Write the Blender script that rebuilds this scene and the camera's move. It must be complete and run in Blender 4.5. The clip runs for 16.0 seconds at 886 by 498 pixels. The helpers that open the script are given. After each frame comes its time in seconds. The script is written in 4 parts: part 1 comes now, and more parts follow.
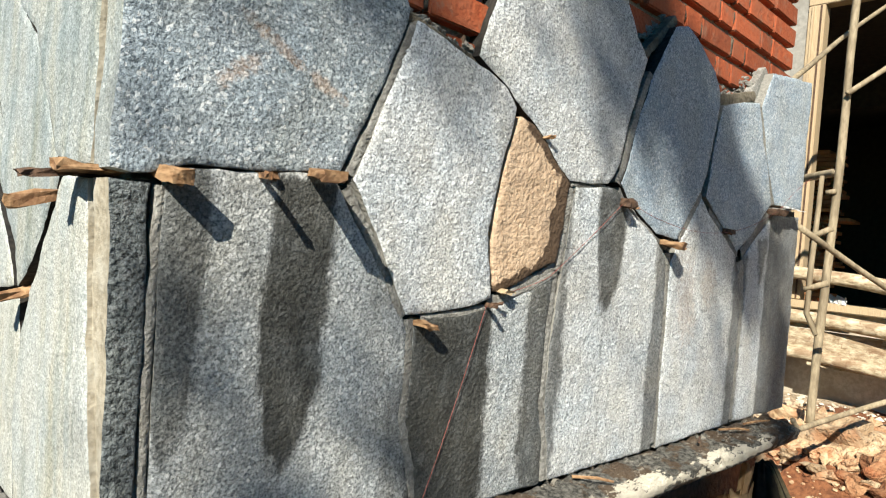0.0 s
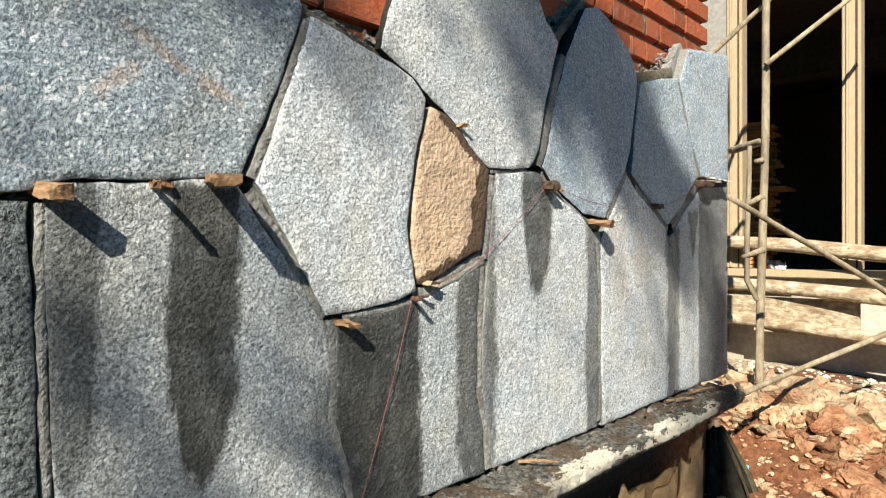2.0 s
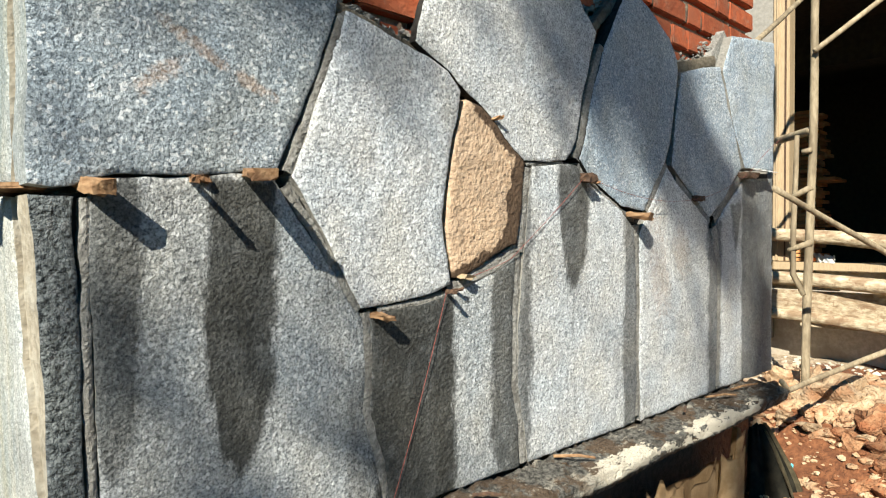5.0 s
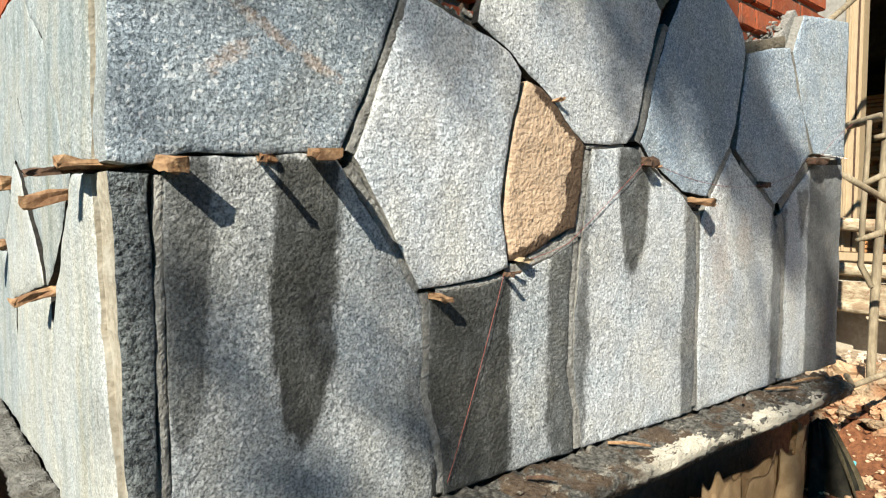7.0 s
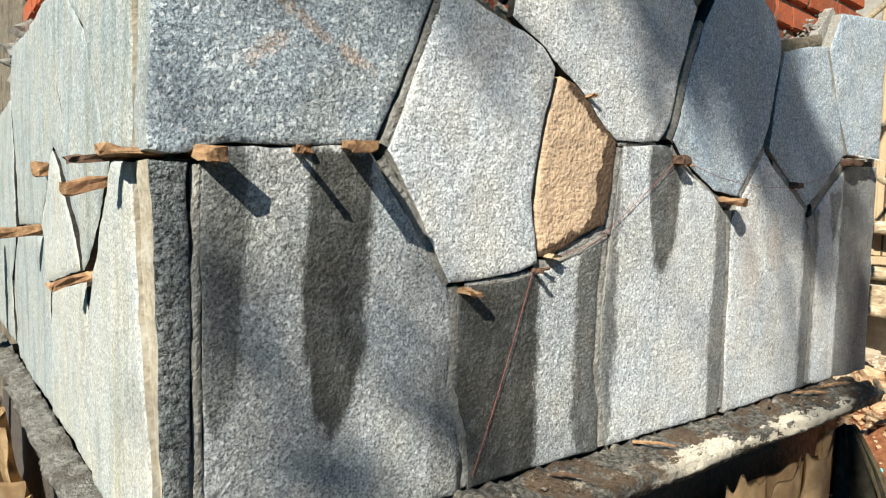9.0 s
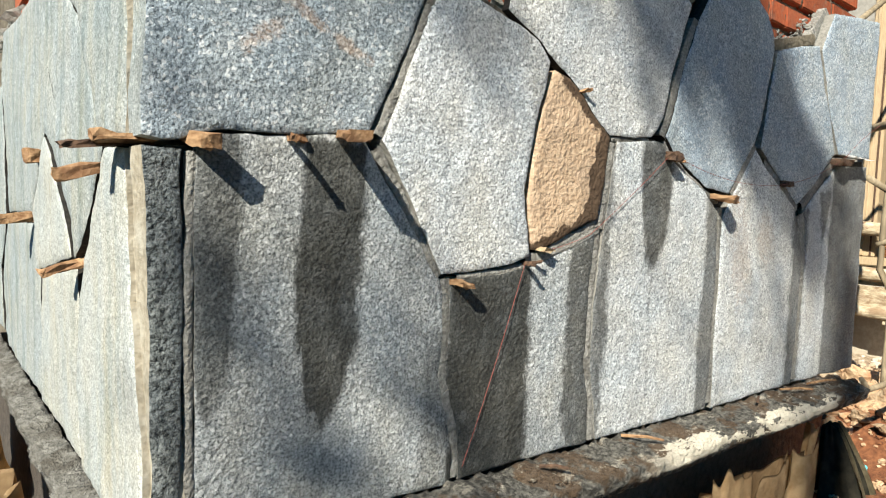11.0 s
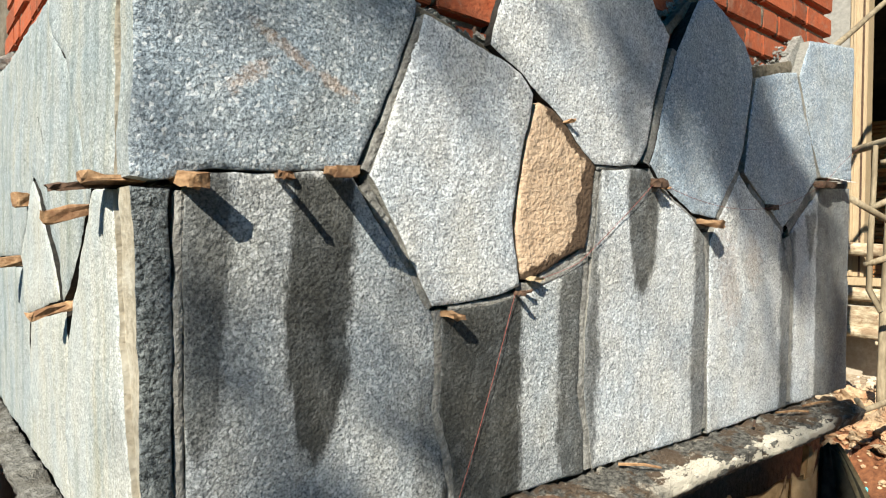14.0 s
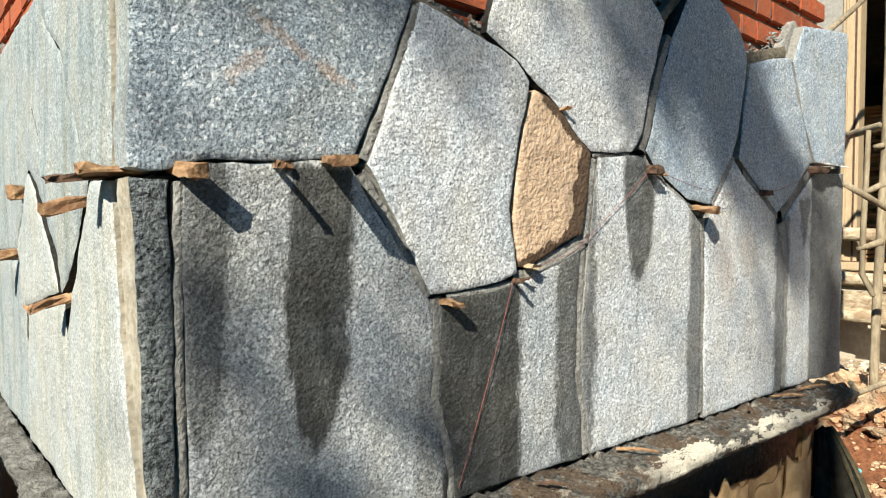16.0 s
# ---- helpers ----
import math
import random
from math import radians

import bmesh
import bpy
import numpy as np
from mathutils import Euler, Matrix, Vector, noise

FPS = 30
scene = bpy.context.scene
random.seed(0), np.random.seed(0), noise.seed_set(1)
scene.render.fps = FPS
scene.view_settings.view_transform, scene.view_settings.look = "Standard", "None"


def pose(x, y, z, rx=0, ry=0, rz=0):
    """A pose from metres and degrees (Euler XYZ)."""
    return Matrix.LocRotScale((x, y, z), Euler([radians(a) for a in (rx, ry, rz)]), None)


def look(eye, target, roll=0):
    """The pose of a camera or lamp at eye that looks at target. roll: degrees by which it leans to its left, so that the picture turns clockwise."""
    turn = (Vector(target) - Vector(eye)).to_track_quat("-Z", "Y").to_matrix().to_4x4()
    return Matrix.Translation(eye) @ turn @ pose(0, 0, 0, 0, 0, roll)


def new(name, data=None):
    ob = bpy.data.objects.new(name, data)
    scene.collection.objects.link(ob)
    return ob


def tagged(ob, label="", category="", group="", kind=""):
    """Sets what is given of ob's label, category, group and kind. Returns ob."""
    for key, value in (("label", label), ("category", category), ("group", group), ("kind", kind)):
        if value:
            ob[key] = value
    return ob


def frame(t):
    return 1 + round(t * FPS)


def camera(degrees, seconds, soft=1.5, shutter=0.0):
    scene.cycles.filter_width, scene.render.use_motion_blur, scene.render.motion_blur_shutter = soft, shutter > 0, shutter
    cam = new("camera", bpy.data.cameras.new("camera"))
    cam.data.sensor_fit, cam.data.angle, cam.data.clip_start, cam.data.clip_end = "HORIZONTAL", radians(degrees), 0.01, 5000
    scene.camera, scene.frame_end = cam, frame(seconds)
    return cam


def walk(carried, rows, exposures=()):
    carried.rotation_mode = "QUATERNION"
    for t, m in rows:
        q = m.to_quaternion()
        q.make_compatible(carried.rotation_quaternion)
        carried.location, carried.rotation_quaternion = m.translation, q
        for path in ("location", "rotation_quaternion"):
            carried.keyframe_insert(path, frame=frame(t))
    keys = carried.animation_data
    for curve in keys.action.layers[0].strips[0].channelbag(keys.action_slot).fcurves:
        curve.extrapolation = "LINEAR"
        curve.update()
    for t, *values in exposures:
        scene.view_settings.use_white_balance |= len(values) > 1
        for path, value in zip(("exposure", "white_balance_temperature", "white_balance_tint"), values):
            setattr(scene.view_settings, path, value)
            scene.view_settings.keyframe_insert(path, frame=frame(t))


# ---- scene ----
cam = camera(67.7, 16.0, 1.2)
PATH = [
    (0, (-0.288, -0.928, 0.944), (1.105, 0.507, 0.925), 4.9),
    (0.5, (-0.261, -0.947, 0.938), (1.189, 0.43, 0.951), 3.7),
    (1, (-0.241, -0.976, 0.93), (1.248, 0.359, 0.941), 1.7),
    (1.5, (-0.232, -0.976, 0.935), (1.236, 0.382, 0.919), 1.1),
    (2, (-0.222, -0.98, 0.932), (1.254, 0.369, 0.921), -0.2),
    (2.5, (-0.22, -0.984, 0.933), (1.249, 0.372, 0.897), -0.1),
    (3, (-0.217, -0.98, 0.929), (1.231, 0.398, 0.894), -0.1),
    (3.5, (-0.215, -0.983, 0.94), (1.203, 0.428, 0.924), -0.5),
    (6, (-0.219, -0.984, 0.929), (1.162, 0.462, 0.884), 0.1),
    (6.5, (-0.227, -0.979, 0.928), (1.121, 0.498, 0.882), 0.3),
    (7, (-0.231, -0.971, 0.928), (1.056, 0.558, 0.848), 0.7),
    (7.5, (-0.23, -0.971, 0.926), (1.049, 0.565, 0.848), 0.4),
    (8, (-0.237, -0.967, 0.928), (1.009, 0.595, 0.848), 0.8),
    (8.5, (-0.24, -0.961, 0.926), (1.008, 0.598, 0.823), 1.2),
    (9, (-0.247, -0.959, 0.927), (0.994, 0.607, 0.829), 1.9),
    (11.5, (-0.253, -0.963, 0.916), (1.009, 0.584, 0.805), 2.8),
    (12, (-0.257, -0.969, 0.914), (1.021, 0.567, 0.832), 2.3),
    (12.5, (-0.256, -0.969, 0.919), (1.042, 0.551, 0.848), 2.4),
    (13, (-0.249, -0.971, 0.918), (1.032, 0.564, 0.877), 1.5),
    (13.5, (-0.244, -0.972, 0.918), (1.052, 0.55, 0.884), 1.5),
    (14, (-0.25, -0.97, 0.918), (1.027, 0.57, 0.908), 1.1),
    (14.5, (-0.254, -0.977, 0.921), (1.03, 0.556, 0.929), 0.8),
    (15, (-0.258, -0.976, 0.923), (1.031, 0.552, 0.932), 0.7),
    (15.5, (-0.261, -0.976, 0.924), (1.049, 0.535, 0.911), 0.8),
    (16, (-0.258, -0.968, 0.916), (1.032, 0.56, 0.874), 0.5),
]
walk(cam, [(t, look(eye, target, roll)) for t, eye, target, roll in PATH], [(0, 1.04, 6450, 8), (16, 1.04, 6450, 8)])

from mathutils.geometry import delaunay_2d_cdt as delaunay

# ---- light: late-morning sun from beyond the corner, clear sky ----
SUN = Vector((1.22, 0.66, -1.0)).normalized()
sun = new("sun", bpy.data.lights.new("sun", "SUN"))
sun.data.energy, sun.data.angle, sun.data.color = 5.4, radians(0.6), (1.0, 0.95, 0.85)
sun.matrix_world = look((-8, -3, 8), Vector((-8, -3, 8)) + SUN)
world = bpy.data.worlds.new("sky")
scene.world = world
world.use_nodes = True
sky = world.node_tree.nodes.new("ShaderNodeTexSky")
sky.sky_type, sky.sun_disc = "NISHITA", False
sky.sun_elevation = math.asin(-SUN.z)
sky.sun_rotation = math.atan2(-SUN.x, -SUN.y)
background = world.node_tree.nodes["Background"]
background.inputs[1].default_value = 0.039
sky.ozone_density, sky.dust_density = 6.0, 0.2
deep = world.node_tree.nodes.new("ShaderNodeHueSaturation")
deep.inputs["Saturation"].default_value = 3.8
world.node_tree.links.new(sky.outputs[0], deep.inputs["Color"])
world.node_tree.links.new(deep.outputs[0], background.inputs[0])


# ---- materials ----
class Nodes:
    """Short forms for a node tree."""

    def __init__(self, name):
        self.m = bpy.data.materials.new(name)
        self.m.use_nodes = True
        self.t = self.m.node_tree
        self.bsdf = self.t.nodes["Principled BSDF"]

    def put(self, kind, **sets):
        n = self.t.nodes.new(kind)
        for i, v in sets.pop("ins", {}).items():
            if hasattr(v, "is_output"):
                self.t.links.new(v, n.inputs[i])
            else:
                n.inputs[i].default_value = v
        for k, v in sets.items():
            setattr(n, k, v)
        return n

    def math(self, op, a, b=0.0, clamp=False):
        return self.put("ShaderNodeMath", operation=op, use_clamp=clamp, ins={0: a, 1: b}).outputs[0]

    def noise(self, vec, scale, detail=3.0, rough=0.55, dist=0.0):
        return self.put("ShaderNodeTexNoise", ins={"Vector": vec, "Scale": scale, "Detail": detail, "Roughness": rough, "Distortion": dist}).outputs[0]

    def ramp(self, fac, *stops):
        n = self.put("ShaderNodeValToRGB", ins={0: fac})
        e = n.color_ramp.elements
        while len(e) < len(stops):
            e.new(0.5)
        for el, (p, c) in zip(e, stops):
            el.position, el.color = p, (*c, 1) if not isinstance(c, float) else (c, c, c, 1)
        return n.outputs[0]

    def mix(self, fac, a, b, blend="MIX"):
        n = self.put("ShaderNodeMix", data_type="RGBA", blend_type=blend)
        for i, v in ((0, fac), (6, a), (7, b)):
            if hasattr(v, "is_output"):
                self.t.links.new(v, n.inputs[i])
            else:
                n.inputs[i].default_value = (*v, 1) if isinstance(v, tuple) else v
        return n.outputs[2]

    def step(self, v, lo, hi):
        return self.put("ShaderNodeMapRange", interpolation_type="SMOOTHSTEP", ins={0: v, 1: lo, 2: hi, 3: 0.0, 4: 1.0}).outputs[0]

    def place(self, stretch=(1, 1, 1), shift=0.0):
        """World place, stretched; moved by each object's own random number where shift is given."""
        v = self.put("ShaderNodeNewGeometry").outputs["Position"]
        if shift:
            r = self.put("ShaderNodeObjectInfo").outputs["Random"]
            s = self.put("ShaderNodeVectorMath", operation="SCALE", ins={0: (shift, shift * 0.7, shift * 1.3)})
            self.t.links.new(r, s.inputs["Scale"])
            v = self.put("ShaderNodeVectorMath", operation="ADD", ins={0: v, 1: s.outputs[0]}).outputs[0]
        return self.put("ShaderNodeVectorMath", operation="MULTIPLY", ins={0: v, 1: stretch}).outputs[0]

    def done(self, colour, rough, heights=(), metal=0.0, spec=0.4):
        """heights: (value, metres) pairs for the relief."""
        b = self.bsdf
        for key, v in (("Base Color", colour), ("Roughness", rough), ("Metallic", metal), ("Specular IOR Level", spec)):
            if hasattr(v, "is_output"):
                self.t.links.new(v, b.inputs[key])
            else:
                b.inputs[key].default_value = (*v, 1) if isinstance(v, tuple) else v
        normal = None
        for h, depth in heights:
            n = self.put("ShaderNodeBump", ins={"Strength": 1.0, "Distance": depth, "Height": h})
            if normal:
                self.t.links.new(normal, n.inputs["Normal"])
            normal = n.outputs[0]
        if normal:
            self.t.links.new(normal, b.inputs["Normal"])
        return self.m


def granite(name, light, dark, tint, stains=(), rust=(), rust_depth=0.5, grain=225.0, relief=1.0, streak=0.0, flecks=0.45):
    """Split granite: pale and dark grains, broad mottling; stains are damp tongues (x, half width, top, foot, depth) on the front."""
    n = Nodes(name)
    p = n.place()
    fine = n.noise(p, grain, 4, 0.7)
    mid = n.noise(p, grain * 0.33, 3, 0.6)
    big = n.noise(n.place((1, 1, 0.6)), 5.0, 4, 0.6)
    col = n.ramp(fine, (0.36, dark), (0.5, tuple(0.4 * a + 0.6 * b for a, b in zip(dark, light))), (0.64, light))
    col = n.mix(n.step(mid, 0.4, 0.72), col, n.mix(0.42, col, dark), "MIX")
    col = n.mix(n.math("MULTIPLY", n.step(big, 0.35, 0.75), 0.55), col, n.mix(1.0, col, tint, "MULTIPLY"))
    tone = n.noise(n.place((1, 1, 0.7)), 9.0, 1, 0.5)
    col = n.mix(1.0, col, n.ramp(tone, (0.34, (0.95, 0.985, 1.02)), (0.5, (1.0, 1.0, 1.0)), (0.66, (1.02, 0.995, 0.95))), "MULTIPLY")
    vor = n.put("ShaderNodeTexVoronoi", ins={"Vector": p, "Scale": grain * 0.8}).outputs["Color"]
    spark = n.step(n.put("ShaderNodeSeparateColor", ins={0: vor}).outputs[0], 0.86, 0.95)
    col = n.mix(n.math("MULTIPLY", spark, flecks), col, (0.8, 0.8, 0.78))
    if streak:
        s = n.noise(n.place((7, 7, 0.9)), 2.6, 4, 0.6)
        col = n.mix(n.math("MULTIPLY", n.step(s, 0.45, 0.7), streak), col, n.mix(1.0, col, (0.62, 0.68, 0.68), "MULTIPLY"))
        warm = n.noise(n.place((4, 4, 0.7)), 4.0, 3, 0.5)
        col = n.mix(n.math("MULTIPLY", n.step(warm, 0.5, 0.7), 0.5), col, n.mix(1.0, col, (1.0, 0.9, 0.72), "MULTIPLY"))
    rough = 0.78
    if stains:
        xyz = n.put("ShaderNodeSeparateXYZ", ins={0: n.put("ShaderNodeNewGeometry").outputs["Position"]}).outputs
        wob = n.math("MULTIPLY", n.math("SUBTRACT", n.noise(n.place((1, 1, 0.35)), 14.0, 6, 0.75), 0.5), 0.10)
        x, z = n.math("ADD", xyz[0], wob), n.math("ADD", xyz[2], wob)
        wet = None
        for xc, hw, top, foot, depth in stains:
            v = n.math("DIVIDE", n.math("SUBTRACT", z, foot), 0.16, clamp=True)
            w = n.math("MULTIPLY", n.math("POWER", v, 0.6), hw)
            d = n.math("SUBTRACT", w, n.math("ABSOLUTE", n.math("SUBTRACT", x, xc)))
            k = n.math("MULTIPLY", n.step(d, -0.010, 0.015), n.step(n.math("SUBTRACT", top, z), -0.01, 0.01))
            k = n.math("MULTIPLY", k, depth)
            wet = n.math("MAXIMUM", wet, k) if wet else k
        blot = n.math("ADD", n.math("MULTIPLY", n.noise(p, 22.0, 3), 0.5), 0.75)
        wet = n.math("MULTIPLY", wet, blot, clamp=True)
        col = n.mix(wet, col, n.mix(1.0, col, (0.13, 0.128, 0.117), "MULTIPLY"))
    for x0, z0, x1, z1, half in rust:
        xyz = n.put("ShaderNodeSeparateXYZ", ins={0: n.put("ShaderNodeNewGeometry").outputs["Position"]}).outputs
        ang = math.atan2(z1 - z0, x1 - x0)
        cx, cz, length = (x0 + x1) / 2, (z0 + z1) / 2, math.hypot(x1 - x0, z1 - z0) / 2
        dx, dz = n.math("SUBTRACT", xyz[0], cx), n.math("SUBTRACT", xyz[2], cz)
        a = n.math("DIVIDE", n.math("ADD", n.math("MULTIPLY", dx, math.cos(ang)), n.math("MULTIPLY", dz, math.sin(ang))), length)
        b = n.math("DIVIDE", n.math("SUBTRACT", n.math("MULTIPLY", dz, math.cos(ang)), n.math("MULTIPLY", dx, math.sin(ang))), half)
        r = n.math("ADD", n.math("MULTIPLY", a, a), n.math("MULTIPLY", b, b))
        r = n.math("ADD", r, n.math("MULTIPLY", n.math("SUBTRACT", n.noise(p, 55.0, 5, 0.75), 0.5), 5.5))
        col = n.mix(n.math("MULTIPLY", n.math("SUBTRACT", 1.0, n.step(r, -0.2, 1.4)), rust_depth), col, n.mix(0.65, col, (0.42, 0.22, 0.085)))
    hs = ((n.noise(p, grain * 0.10, 4, 0.6), 0.006 * relief), (n.noise(p, grain * 0.45, 4, 0.68), 0.0068 * relief))
    return n.done(col, rough, hs, spec=0.35)


def surface(name, c1, c2, c3=None, fine=60.0, coarse=4.0, rough=0.85, relief=0.002, stretch=(1, 1, 1), shift=0.0, vary=0.0, dirt=None, grit=0.0, spec=0.3):
    """A plain rough stuff of two or three colours at two scales."""
    n = Nodes(name)
    p = n.place(stretch, shift)
    f, c = n.noise(p, fine, 4, 0.6), n.noise(p, coarse, 4, 0.6)
    col = n.mix(n.step(f, 0.3, 0.7), c1, c2)
    if c3:
        col = n.mix(n.step(c, 0.45, 0.65), col, n.mix(0.75, col, c3))
    if vary:
        r = n.put("ShaderNodeObjectInfo").outputs["Random"]
        col = n.mix(1.0, col, n.ramp(r, (0.0, 1.0 - vary), (0.5, 1.0), (1.0, 1.0 - vary * 0.4)), "MULTIPLY")
    if dirt:
        col = n.mix(n.math("MULTIPLY", n.step(n.noise(n.place(), 18.0, 4, 0.7), 0.52, 0.68), 0.8), col, dirt)
    hs = [(f, relief), (c, relief * 2.5)]
    if grit:
        hs.append((n.noise(p, fine * 4, 2), grit))
    return n.done(col, rough, hs, spec=spec)


STAINS_AND_DAPPLE = (
    (0.292, 0.066, 1.03, 0.55, 0.97), (0.096, 0.042, 1.02, 0.58, 0.8), (0.665, 0.116, 0.83, 0.20, 1.0),
    (0.955, 0.062, 0.97, 0.34, 0.8), (1.005, 0.036, 1.12, 0.20, 0.8), (1.215, 0.07, 1.13, 0.80, 0.9),
    # band at 2.45: damp, its top raised to paint in dappled shade
    (1.50, 0.045, 0.99, 0.20, 0.75), (2.06, 0.06, 0.99, 0.20, 0.75), (2.45, 0.155, 1.21, 0.20, 0.75),
    (2.24, 0.05, 1.06, 0.88, 0.7), (1.06, 0.05, 1.14, 1.06, 0.5), (0.16, 0.13, 1.04, 0.10, 0.22), (0.53, 0.035, 0.70, 0.20, 0.4), (0.30, 0.012, 0.53, 0.47, 0.5),
)
STONE = granite("grey_granite", (0.77, 0.775, 0.75), (0.17, 0.18, 0.18), (0.82, 0.84, 0.86), STAINS_AND_DAPPLE, ((1.62, 1.02, 1.70, 0.66, 0.07), (1.80, 0.98, 1.83, 0.80, 0.06)), 0.3)
STONE_CLEAN = granite("clean_grey_granite", (0.78, 0.78, 0.755), (0.18, 0.188, 0.186), (0.82, 0.84, 0.86))
STONE_DAMP = granite("damp_grey_granite", (0.60, 0.605, 0.575), (0.11, 0.117, 0.115), (0.76, 0.79, 0.82), STAINS_AND_DAPPLE)
# the next two greys have the blue of open shade mixed into them
STONE_RUST = granite("rust_streaked_granite", (0.46, 0.50, 0.51), (0.072, 0.09, 0.10), (0.72, 0.79, 0.84), (), ((0.16, 1.262, 0.275, 1.195, 0.011), (0.26, 1.203, 0.36, 1.163, 0.012), (0.13, 1.145, 0.20, 1.205, 0.016)))
STONE_SHADE_BLUE = granite("shade_blue_granite", (0.54, 0.605, 0.645), (0.12, 0.147, 0.168), (0.78, 0.84, 0.88), STAINS_AND_DAPPLE[7:8])
STONE_DARK = granite("dark_hewn_granite", (0.25, 0.27, 0.262), (0.018, 0.022, 0.023), (0.65, 0.68, 0.66), relief=3.2, grain=170.0, flecks=0.1)
STONE_PALE = granite("pale_granite", (0.40, 0.418, 0.395), (0.15, 0.165, 0.158), (0.80, 0.85, 0.88), relief=0.6, streak=0.85, flecks=0.16)
STONE_CREAM = granite("cream_granite", (0.49, 0.49, 0.445), (0.21, 0.216, 0.197), (0.84, 0.86, 0.87), relief=0.6, streak=0.7, flecks=0.16)
TAN = Nodes("tan_sandstone")
_p = TAN.place()
_c = TAN.mix(TAN.step(TAN.noise(_p, 90, 4, 0.6), 0.3, 0.7), (0.40, 0.27, 0.165), (0.57, 0.415, 0.275))
_c = TAN.mix(TAN.step(TAN.noise(_p, 9, 3), 0.45, 0.7), _c, (0.46, 0.33, 0.22))
_x = TAN.put("ShaderNodeSeparateXYZ", ins={0: _p}).outputs
_w = TAN.math("MULTIPLY", TAN.math("SUBTRACT", TAN.noise(_p, 16, 5, 0.7), 0.5), 0.075)
_rim = None
for _nx, _nz, _x0, _z0, _in in ((0.977, -0.214, 0.990, 0.96, 0.056), (0.589, 0.808, 0.885, 1.205, 0.024), (0.38, -0.925, 0.90, 0.895, 0.022)):
    _k = TAN.math("ADD", TAN.math("MULTIPLY", TAN.math("SUBTRACT", _x[0], _x0), _nx), TAN.math("MULTIPLY", TAN.math("SUBTRACT", _x[2], _z0), _nz))
    _k = TAN.math("ADD", _k, _in)
    _rim = TAN.math("MAXIMUM", _rim, _k) if _rim else _k
_c = TAN.mix(TAN.math("MULTIPLY", TAN.step(TAN.math("ADD", _rim, _w), -0.002, 0.004), 0.95), _c, (0.06, 0.034, 0.017))
TAN = TAN.done(_c, 0.85, ((TAN.noise(_p, 30, 4, 0.6), 0.008), (TAN.noise(_p, 120, 3), 0.003)))
EDGE = surface("weathered_slab_edge", (0.24, 0.205, 0.145), (0.36, 0.32, 0.245), (0.40, 0.375, 0.31), 90, 8, relief=0.003)
MORTAR = surface("grey_mortar", (0.20, 0.19, 0.165), (0.34, 0.325, 0.285), (0.26, 0.245, 0.21), 120, 9, 0.95, 0.005, grit=0.002)
_l = Nodes("ledge_cement")
_p = _l.place()
_c = _l.mix(_l.step(_l.noise(_p, 70, 4, 0.65), 0.35, 0.65), (0.03, 0.028, 0.022), (0.17, 0.16, 0.135))
_c = _l.mix(_l.math("MULTIPLY", _l.step(_l.noise(_p, 11, 4, 0.6), 0.47, 0.55), 0.75), _c, (0.09, 0.052, 0.024))
_c = _l.mix(_l.math("MULTIPLY", _l.step(_l.noise(_l.place((0.6, 1, 1)), 27, 5, 0.7), 0.56, 0.64), 0.6), _c, (0.42, 0.38, 0.30))
_x = _l.put("ShaderNodeSeparateXYZ", ins={0: _p}).outputs
_w = _l.noise(_l.place((0.5, 1, 1)), 13, 5, 0.7)
_rim = _l.math("ADD", _l.math("MULTIPLY", _l.math("ADD", _x[1], 0.119), -14.0), _l.math("MULTIPLY", _l.math("SUBTRACT", _w, 0.5), 4.5))
_ends = _l.math("MULTIPLY", _l.step(_x[0], 1.02, 1.2), _l.math("SUBTRACT", 1.0, _l.step(_x[0], 2.08, 2.16)))
_rim = _l.math("MULTIPLY", _l.step(_rim, -0.05, 0.08), _l.math("MULTIPLY", _ends, _l.step(_x[2], 0.338, 0.346)))
_c = _l.mix(_rim, _c, (0.62, 0.56, 0.44))
LEDGE = _l.done(_c, 0.95, ((_l.noise(_p, 45, 5, 0.7), 0.02), (_l.noise(_p, 160, 3), 0.006)))
# near-black slab edges and joint beds: grime plus the open joints' shade as colour
DIRT_SHADE = surface("dirt_and_joint_shade", (0.010, 0.009, 0.008), (0.03, 0.026, 0.02), None, 90, 9, relief=0.003)
CEMENT = surface("rough_cement", (0.11, 0.09, 0.062), (0.21, 0.18, 0.13), (0.075, 0.055, 0.035), 50, 9, 0.95, 0.008, grit=0.003)
LEDGE_GREY = surface("grey_crumbly_cement", (0.10, 0.095, 0.08), (0.24, 0.23, 0.20), (0.07, 0.06, 0.045), 60, 9, 0.95, 0.009, grit=0.004)
BRICK = surface("red_brick", (0.31, 0.066, 0.024), (0.42, 0.108, 0.040), (0.30, 0.095, 0.045), 80, 9, 0.9, 0.003, shift=7.0, vary=0.4, dirt=(0.24, 0.12, 0.075))
BRICK_MORTAR = surface("dirty_brick_mortar", (0.075, 0.06, 0.045), (0.17, 0.14, 0.10), (0.10, 0.05, 0.03), 90, 9, 0.95, 0.006, grit=0.003)
WOOD = surface("raw_split_wood", (0.19, 0.095, 0.04), (0.42, 0.26, 0.135), (0.13, 0.06, 0.028), 90, 16, 0.8, 0.003, (1, 0.25, 1), 3.0, 0.25)
DRYWOOD = surface("dark_weathered_stick", (0.05, 0.03, 0.02), (0.13, 0.075, 0.045), None, 90, 12, 0.85, 0.002, shift=3.0, vary=0.2)
